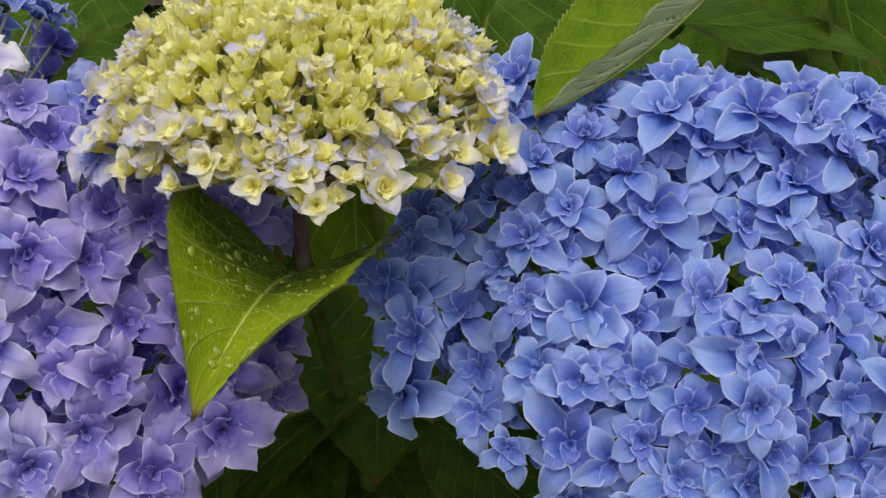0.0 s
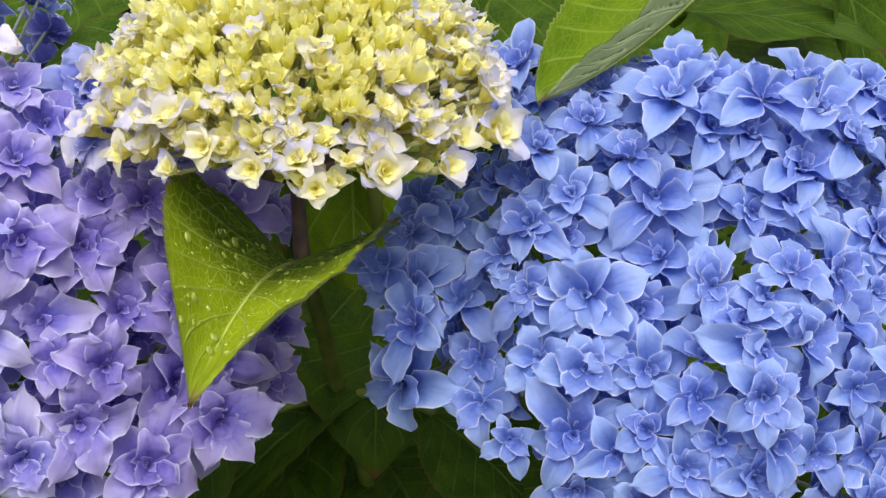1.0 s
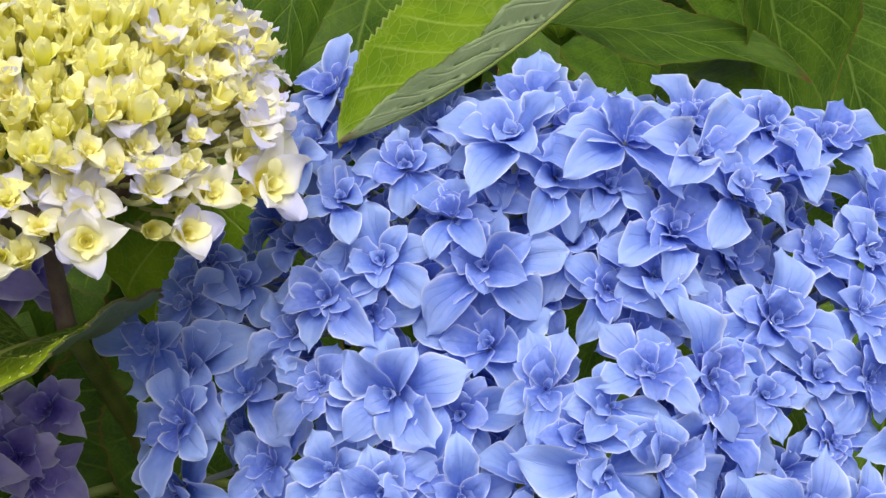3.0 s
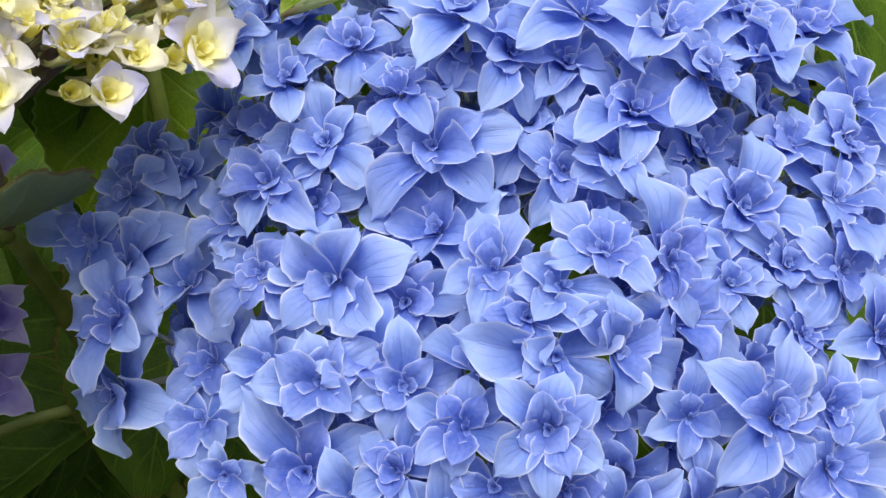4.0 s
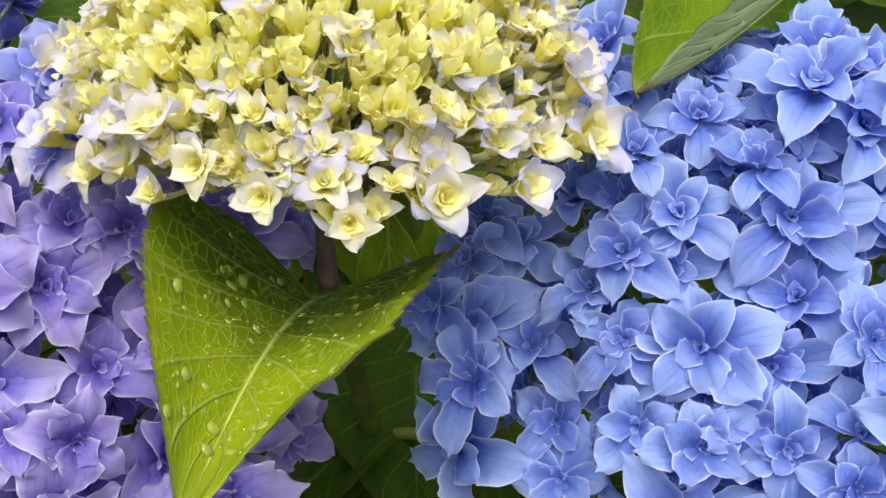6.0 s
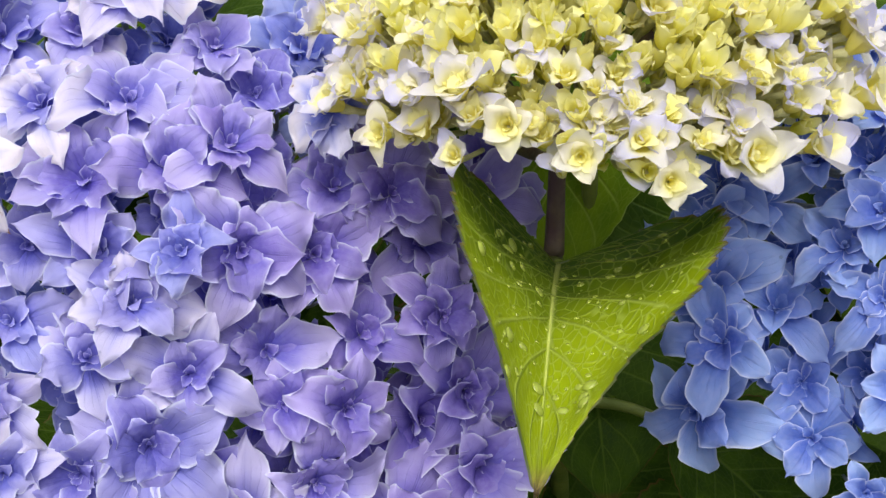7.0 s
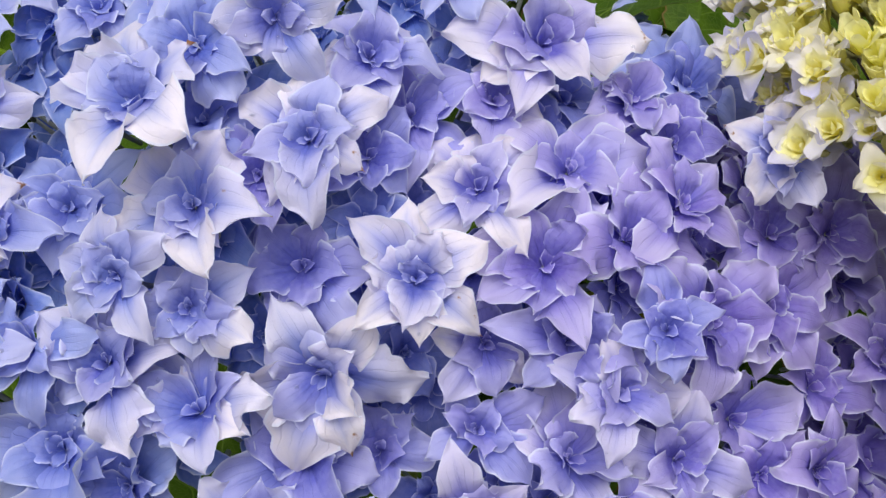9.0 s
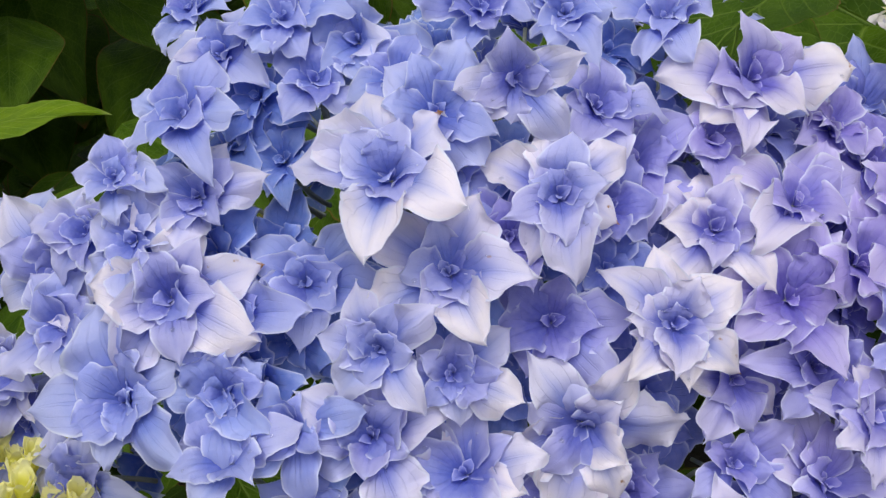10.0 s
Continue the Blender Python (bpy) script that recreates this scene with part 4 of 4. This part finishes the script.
def young_head(head, middle, radii, tip, count, seed, fork, size=1.0, ripe=1.0):
    """A shallow domed young head: greenish buds in the middle, opening outwards; tip leans it (degrees towards -y)."""
    r = random.Random(seed)
    HUBS[head.name] = Vector(fork) + Vector((0, 0, 0.012))
    lean = Matrix.Translation(middle) @ pose(0, 0, 0, tip)

    def spot(far, round_):
        return lean @ Vector((math.cos(round_) * radii[0] * far, math.sin(round_) * radii[1] * far, radii[2] * (1 - far ** 2.7)))

    for k in range(count):
        far, round_ = math.sqrt((k + 0.4) / count), radians(k * 137.5 + r.uniform(-9, 9))
        over = radians(44) * far**1.5 * r.uniform(0.6, 1.3)
        n = Vector((math.sin(over) * math.cos(round_), math.sin(over) * math.sin(round_), math.cos(over)))
        openness = min(1.0, max(0.1, ripe * far**4 * 0.58 + 0.14 + r.uniform(-0.16, 0.18) + (0.3 * ripe if r.random() < 0.11 else 0)))
        p = spot(far * r.uniform(0.95, 1.05), round_) + n * (r.uniform(-0.009, 0.004) + 0.006 * openness)
        lilac = max(0.0, (far - 0.22) + r.uniform(-0.55, 0.6)) if openness > 0.46 else 0.0
        if k % 3 == 0 and far < 0.97:
            young_floret(head, p - n * r.uniform(0.008, 0.014) + Vector((r.uniform(-0.004, 0.004), r.uniform(-0.004, 0.004), 0)), n, size * r.uniform(0.007, 0.009), 0.2, 0.0, r)
        young_floret(head, p, n, size * (0.0080 + 0.0022 * far + 0.0014 * openness**2) * r.uniform(0.80, 1.18), openness, min(1, lilac * 1.3), r)
    # the umbel's forking stalks
    fork = Vector(fork)
    for k in range(8):
        a = radians(k * 45 + r.uniform(-9, 9))
        end = spot(0.72, a) - Vector((0, 0, 0.020))
        pts = curve(fork, fork * 0.45 + end * 0.55 - Vector((0, 0, 0.008)), end, 8)
        part("branch", tube_mesh("branch", [p - head.location for p in pts], [0.0034 - 0.00022 * j for j in range(9)], STEM_PURPLE), head, Matrix.Identity(4), "dull purple stalk of the umbel")


yellow_head = thing("hydrangea_flower_head", (-0.063, 0.457, 0.945), "young domed head of pale yellow buds opening cream and lavender", "flower head", "hydrangea heads")
low = Vector((-0.063, 0.456, 0.966))
young_head(yellow_head, (-0.057, 0.438, 1.011), (0.072, 0.068, 0.036), 13, 560, 5, low, 0.86)
yrng = random.Random(12)


def open_floret(place, n, size, lilac):
    """A larger open floret of the young head, with two buds that share its stalk."""
    young_floret(yellow_head, place, n, size, 0.8, lilac, yrng)
    inwards = (Vector((-0.057, 0.438, 1.005)) - Vector(place)).normalized()
    for k in range(2):
        side = inwards.cross(Vector(n)) * (0.007 if k else -0.007)
        young_floret(yellow_head, Vector(place) + inwards * yrng.uniform(0.004, 0.009) + side, Vector(n) + side * 30, yrng.uniform(0.0060, 0.0078), yrng.uniform(0.2, 0.6), 0.0, yrng)


open_floret((-0.002, 0.391, 0.994), (0.54, -0.72, 0.43), 0.0120, 1.0)
open_floret((0.016, 0.410, 1.000), (0.74, -0.51, 0.44), 0.0135, 1.0)
open_floret((-0.044, 0.362, 0.998), (0.11, -0.92, 0.37), 0.0081, 0.25)
open_floret((-0.019, 0.403, 1.021), (0.35, -0.54, 0.77), 0.0135, 0.95)
open_floret((-0.044, 0.394, 1.030), (0.11, -0.60, 0.79), 0.0100, 0.90)
open_floret((-0.065, 0.365, 1.004), (-0.07, -0.92, 0.38), 0.0084, 0.30)
open_floret((-0.092, 0.391, 1.012), (-0.32, -0.68, 0.66), 0.0088, 0.30)
open_floret((-0.022, 0.373, 1.000), (0.31, -0.86, 0.39), 0.0108, 0.60)
open_floret((0.002, 0.445, 1.020), (0.63, -0.07, 0.78), 0.0122, 0.90)
open_floret((0.003, 0.402, 1.001), (0.62, -0.62, 0.48), 0.0098, 0.30)
open_floret((0.014, 0.430, 1.010), (0.76, -0.30, 0.58), 0.0115, 0.70)
open_floret((0.008, 0.419, 1.004), (0.70, -0.42, 0.58), 0.0108, 0.50)
open_floret((-0.082, 0.375, 1.008), (-0.23, -0.86, 0.46), 0.0090, 0.30)
open_floret((-0.099, 0.394, 1.001), (-0.40, -0.66, 0.63), 0.0084, 0.20)
open_floret((-0.119, 0.409, 1.010), (-0.65, -0.54, 0.54), 0.0090, 0.40)
open_floret((-0.130, 0.430, 1.018), (-0.82, -0.28, 0.49), 0.0112, 0.90)
open_floret((-0.114, 0.391, 1.000), (-0.55, -0.72, 0.42), 0.0084, 0.20)
open_floret((-0.095, 0.444, 1.046), (-0.33, -0.07, 0.94), 0.0100, 0.90)
open_floret((-0.042, 0.467, 1.052), (0.13, 0.18, 0.98), 0.0109, 0.90)
open_floret((-0.106, 0.471, 1.043), (-0.52, 0.28, 0.80), 0.0095, 0.90)
open_floret((-0.015, 0.473, 1.043), (0.43, 0.29, 0.85), 0.0095, 0.90)
open_floret((-0.078, 0.461, 1.052), (-0.18, 0.12, 0.98), 0.0095, 0.90)
open_floret((-0.009, 0.442, 1.036), (0.46, -0.10, 0.88), 0.0095, 0.90)
far_yellow = thing("hydrangea_flower_head", (-0.434, 0.452, 0.91), "small young head of closed yellow-green buds", "flower head", "hydrangea heads")
low_far = Vector((-0.434, 0.450, 0.915))
young_head(far_yellow, (-0.428, 0.428, 0.946), (0.030, 0.030, 0.013), 8, 42, 6, low_far, 0.9, 0.5)


# ---------- leaves ----------
def leaf_shape(fold, droop, seed, wave=0.05):
    """A toothed ovate leaf, one long along +y, folded up along the rib by fold (0 flat), its tip drooping."""
    r = random.Random(seed)
    a, b = r.uniform(0, 6), r.uniform(0, 6)

    def place(u, v):
        w = 0.40 * (math.sin(math.pi * v ** 0.68) ** 0.85 if 0 < v < 1 else 0.0)
        if abs(u) > 0.99:
            w *= 1 - 0.06 * ((v * 21) % 1.0)
        x = u * w * math.cos(fold * 0.9)
        z = abs(u) * w * math.sin(fold) - droop * v * v + wave * math.sin(a + 7 * v) * abs(u) * w * 3 + 0.025 * math.sin(b + 9 * v + 4 * u) * w
        z -= 0.02 * abs(math.sin((v * 7.5 - abs(u) ** 0.8 * 2.2) * math.pi)) * w * 2 * 0.4
        return (x, v - 0.04 * math.cos(u * 3) * w, z)

    return place


KINDS = [leaf_shape(f, d, s) for f, d, s in ((0.25, 0.12, 1), (0.4, 0.2, 2), (0.15, 0.3, 3), (0.5, 0.1, 4), (0.1, 0.2, 5))]
LEAVES = [grid_mesh("leaf", kind, 11, 43, LEAF) for kind in KINDS]
LEAVES_LIGHT = [grid_mesh("leaf", kind, 11, 43, LEAF_LIGHT) for kind in KINDS]
LEAVES_FAR = [grid_mesh("leaf", kind, 7, 21, LEAF) for kind in KINDS]
shrub = thing("hydrangea_shrub", (-0.05, 0.72, 0.0), "leafy hydrangea shrub with broad dark green toothed leaves", "shrub")
lrng = random.Random(17)
FAR = []


def leaf_pose(base, tip, width, roll):
    base, tip = Vector(base), Vector(tip)
    y = tip - base
    length = y.length
    y.normalize()
    x = y.cross(Vector((0, 0, 1))).normalized()
    m = Matrix((x, y, x.cross(y))).transposed().to_4x4() @ pose(0, 0, 0, 0, roll, 0)
    return Matrix.Translation(base) @ m @ Matrix.Diagonal((width / 0.4, length, length, 1))


def within(x, y):
    """Inside the shrub's uneven round outline."""
    return ((x + 0.05) / 1.65) ** 2 + ((y - 1.35) / 1.25) ** 2 < 0.9 + 0.35 * noise.noise((x * 2.5, y * 2.5, 7))


def foliage(base, tip, width, roll=0.0, light=False):
    """A leaf of the shrub from its base to its tip; width is half its breadth."""
    m = Matrix.Translation(-shrub.location) @ leaf_pose(base, tip, width, roll)
    if base[1] > 0.84:
        FAR.append((lrng.choice(LEAVES_FAR), m))
    else:
        part("leaf", lrng.choice(LEAVES_LIGHT if light else LEAVES), shrub, m, "lighter green leaf, for young growth and painted-in light" if light else "")


foliage((-0.106, 0.569, 1.006), (-0.198, 0.511, 1.007), 0.03)
foliage((0.010, 0.629, 1.062), (0.002, 0.557, 0.987), 0.032)
foliage((0.115, 0.593, 1.006), (0.213, 0.547, 1.024), 0.026, 15)
foliage((0.123, 0.598, 0.995), (0.106, 0.612, 1.045), 0.02, 0, True)
foliage((0.119, 0.602, 0.996), (0.152, 0.634, 1.042), 0.02, 0, True)
foliage((0.200, 0.626, 1.055), (0.242, 0.570, 0.965), 0.05)
# the lighter green paints in the light on this leaf behind the stem
foliage((-0.053, 0.626, 0.965), (-0.047, 0.558, 0.856), 0.05, 0, True)
foliage((-0.112, 0.500, 0.806), (-0.185, 0.430, 0.780), 0.045)
foliage((-0.004, 0.508, 0.812), (0.062, 0.455, 0.784), 0.045)
foliage((0.083, 0.498, 0.806), (0.020, 0.444, 0.780), 0.045)
foliage((-0.053, 0.562, 0.792), (-0.150, 0.456, 0.785), 0.045)
foliage((-0.076, 0.658, 0.993), (-0.094, 0.586, 0.904), 0.045)
foliage((-0.132, 0.674, 0.968), (-0.087, 0.587, 0.962), 0.03)
# a small leaf whose lit look is put into its lighter green
foliage((-0.463, 0.612, 0.998), (-0.394, 0.632, 1.008), 0.02, 0, True)
foliage((0.263, 0.721, 1.013), (0.309, 0.643, 0.928), 0.06)
foliage((-0.042, 0.629, 0.889), (-0.017, 0.518, 0.811), 0.06)
foliage((-0.061, 0.631, 0.817), (-0.114, 0.504, 0.749), 0.06)
foliage((-0.149, 0.601, 0.773), (-0.038, 0.554, 0.719), 0.06)
foliage((0.042, 0.753, 1.017), (0.009, 0.660, 0.939), 0.06)
foliage((-0.187, 0.678, 1.016), (-0.231, 0.593, 0.987), 0.05)
foliage((-0.037, 0.582, 0.829), (-0.035, 0.482, 0.806), 0.05)
foliage((-0.042, 0.625, 0.961), (-0.114, 0.559, 0.950), 0.05)
foliage((-0.054, 0.712, 0.983), (-0.055, 0.610, 0.901), 0.05)
for k in range(760):
    x, y = lrng.uniform(-0.95, 0.85), lrng.uniform(0.60, 1.45)
    top = 1.02 - 0.25 * abs(noise.noise((x * 3, y * 3, 2))) - 0.08 * (y - 0.6) - 0.5 * max(0, -0.30 - x) * (y < 0.8)
    z = lrng.uniform(0.36, max(0.42, top))
    if (-0.42 < x < 0.22 and y < 0.70 and z > 0.78) or (z > 0.93 and y < 0.66):
        continue
    if x < -0.33 and y < 0.80 and z > 0.84:
        continue
    way, drop = lrng.uniform(-150, -30), lrng.uniform(0.0, 0.07)
    length = lrng.uniform(0.09, 0.15)
    tip = (x + length * math.cos(radians(way)), y + length * math.sin(radians(way)), z - drop)
    foliage((x, y, z), tip, length * lrng.uniform(0.33, 0.42), lrng.uniform(-25, 25))
for k in range(950):
    x, y = lrng.uniform(-1.7, 1.6), lrng.uniform(1.2, 2.6)
    if not within(x, y):
        continue
    z = lrng.uniform(0.25, 0.95 - 0.12 * (y - 1.3))
    way, length = lrng.uniform(-160, -20), lrng.uniform(0.12, 0.18)
    foliage((x, y, z), (x + length * math.cos(radians(way)), y + length * math.sin(radians(way)), z - lrng.uniform(0.02, 0.09)), length * 0.4, lrng.uniform(-25, 25))
for k in range(110):
    x, y, z = lrng.uniform(-0.5, 0.35), lrng.uniform(0.50, 0.66), lrng.uniform(0.40, 0.76)
    way, length = lrng.uniform(-150, -30), lrng.uniform(0.09, 0.14)
    foliage((x, y, z), (x + length * math.cos(radians(way)), y + length * math.sin(radians(way)), z - lrng.uniform(0.0, 0.06)), length * 0.38, lrng.uniform(-25, 25))


# taller growth at the back, out of view, added to shade the leaves below
for k in range(320):
    x, y = lrng.uniform(-1.1, 1.0), lrng.uniform(0.92, 1.9)
    z = lrng.uniform(0.85, 1.5 - 0.35 * abs(x) - 0.3 * abs(y - 1.3))
    if not within(x * 1.1, y):
        continue
    way, length = lrng.uniform(-150, -30), lrng.uniform(0.10, 0.16)
    foliage((x, y, z), (x + length * math.cos(radians(way)), y + length * math.sin(radians(way)), z - lrng.uniform(0.01, 0.08)), length * 0.4, lrng.uniform(-25, 25))
tagged(part("foliage", joined("foliage", FAR, LEAF_FAR), shrub, Matrix.Identity(4), "mass of dark leaves farther back, with unseen shading growth on top"), kind="stuff")


def stem(points, thick, material, label=""):
    pts = [Vector(p) - shrub.location for p in points]
    n = len(pts)
    part("stem", tube_mesh("stem", pts, [thick * (1 - 0.25 * k / (n - 1)) for k in range(n)], material, 10), shrub, Matrix.Identity(4), label)


stem(curve((-0.02, 0.78, 0.0), (-0.03, 0.66, 0.6), (-0.056, 0.534, 0.806), 12), 0.006, STEM_GREEN)
stem(curve((-0.056, 0.534, 0.806), (-0.060, 0.50, 0.87), (-0.063, 0.462, 0.925), 8), 0.0046, STEM_GREEN)
stem(curve((-0.063, 0.462, 0.925), (-0.063, 0.459, 0.94), low, 6), 0.0038, STEM_PURPLE, "dull purple stem under the young head")
stem(curve((-0.056, 0.534, 0.806), (-0.08, 0.52, 0.815), (-0.112, 0.500, 0.806), 6), 0.003, STEM_GREEN)
stem(curve((-0.056, 0.534, 0.806), (-0.03, 0.525, 0.82), (-0.004, 0.508, 0.812), 6), 0.003, STEM_GREEN)
stem(curve((0.10, 0.72, 0.0), (0.12, 0.62, 0.5), (0.105, 0.50, 0.90), 12), 0.0075, STEM_GREEN)
stem(curve((-0.22, 0.74, 0.0), (-0.27, 0.66, 0.5), (-0.245, 0.52, 0.92), 12), 0.0075, STEM_GREEN)
stem(curve((-0.40, 0.76, 0.0), (-0.46, 0.62, 0.5), low_far, 12), 0.006, STEM_GREEN)
stem(curve((-0.03, 0.74, 0.3), (-0.02, 0.62, 0.7), (-0.042, 0.575, 0.97), 10), 0.005, STEM_GREEN)


# ---------- the two near leaves ----------
def near_leaf(name, label, base, bow, tip, left, right, widths, material, drawn=0.9, rib_material=RIB):
    """A large leaf folded along its rib: blade, rib and side veins. left and right: the ways that its halves rise."""
    base = Vector(base)
    leaf = thing(name, base, label, "leaf")
    bow, tip = Vector(bow) - base, Vector(tip) - base
    left, right = Vector(left).normalized(), Vector(right).normalized()
    lobes = -tip.normalized() * 0.9 - (left + right) * 0.25  # the rounded lobes of its base

    def rib(v):
        return bow * (2 * v * (1 - v)) + tip * v * v

    def place(u, v):
        w = math.sin(math.pi / 2 * v / 0.22) ** 0.66 if v < 0.22 else max(0.0, math.cos(math.pi / 2 * (v - 0.22) / 0.78)) ** drawn
        s = abs(u)
        way, wide = (left, widths[0]) if u < 0 else (right, widths[1])
        if s > 0.99:
            w *= 1 - 0.055 * ((v * 31) % 1.0)
        p = rib(v) + way * (wide * w * s) + lobes * (0.7 * wide * w * s * max(0.0, 1 - v / 0.42))
        arch = math.sin(s * math.pi) * 0.10 * wide * w
        p += Vector((0, 0, -1)) * arch
        quilt = abs(math.sin((v * 7.5 - s ** 0.8 * 2.2) * math.pi))
        return p + Vector((0, 0, 1)) * (0.0026 * quilt * w * min(1, s * 4) + 0.002 * math.sin(14 * v + 3 * u) * s)

    blade = part("blade", grid_mesh("blade", place, 25, 157, material), leaf, Matrix.Identity(4))

    def beneath(u, v):
        p = Vector(place(u, v))
        across, along = Vector(place(min(1, u + 0.05), v)) - Vector(place(max(-1, u - 0.05), v)), rib(min(1, v + 0.03)) - rib(max(0, v - 0.03))
        n = across.cross(along)
        return p + n.normalized() * 0.0006 if n.length > 1e-9 else p

    part("underside", grid_mesh("underside", beneath, 25, 157, LEAF_UNDER), leaf, Matrix.Identity(4), "paler matt underside")
    steps = 14
    pts = [rib(0.98 * k / steps) - Vector((0, 0, 0.0003)) for k in range(steps + 1)]
    part("midrib", tube_mesh("midrib", pts, [0.0013 * (1 - 0.8 * k / steps) for k in range(steps + 1)], rib_material, 6), leaf, Matrix.Identity(4), "pale raised midrib")
    return leaf, place


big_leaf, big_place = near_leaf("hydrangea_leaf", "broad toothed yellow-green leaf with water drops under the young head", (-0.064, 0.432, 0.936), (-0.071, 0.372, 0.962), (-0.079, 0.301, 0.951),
                                (-0.52, -0.22, 0.80), (0.86, -0.10, 0.42), (0.057, 0.057), LEAF_YELLOW_TIP, 1.15)
near_leaf("hydrangea_leaf", "curled light green leaf above the blue head, underside showing", (0.1445, 0.541, 1.0542), (0.0915, 0.487, 1.0101), (0.0383, 0.440, 1.0042),
          (-0.76, 0.32, 0.56), (-0.36, 0.10, 0.93), (0.047, 0.0145), LEAF_LIGHT, 0.75, STEM_GREEN)
stem(curve((-0.063, 0.462, 0.922), (-0.064, 0.452, 0.922), (-0.064, 0.432, 0.936), 5), 0.0032, STEM_GREEN)


# ---------- water ----------
DROP = drop_mesh(WATER)
drng = random.Random(3)


def drops_on(leaf, place, count, low, high):
    for k in range(count):
        u, v = drng.uniform(-0.88, 0.88), drng.uniform(0.08, 0.85)
        p = Vector(place(u, v))
        n = (Vector(place(u + 0.02, v)) - p).cross(Vector(place(u, v + 0.02)) - p).normalized()
        if n.z < 0:
            n = -n
        size = low + (high - low) * drng.random() ** 4
        m = Matrix.Translation(p + n * size * 0.05) @ n.to_track_quat("Z", "Y").to_matrix().to_4x4() @ Matrix.Diagonal((size * drng.uniform(0.8, 1.3), size, size, 1))
        part("water_drop", DROP, leaf, m)


drops_on(big_leaf, big_place, 150, 0.0005, 0.0024)
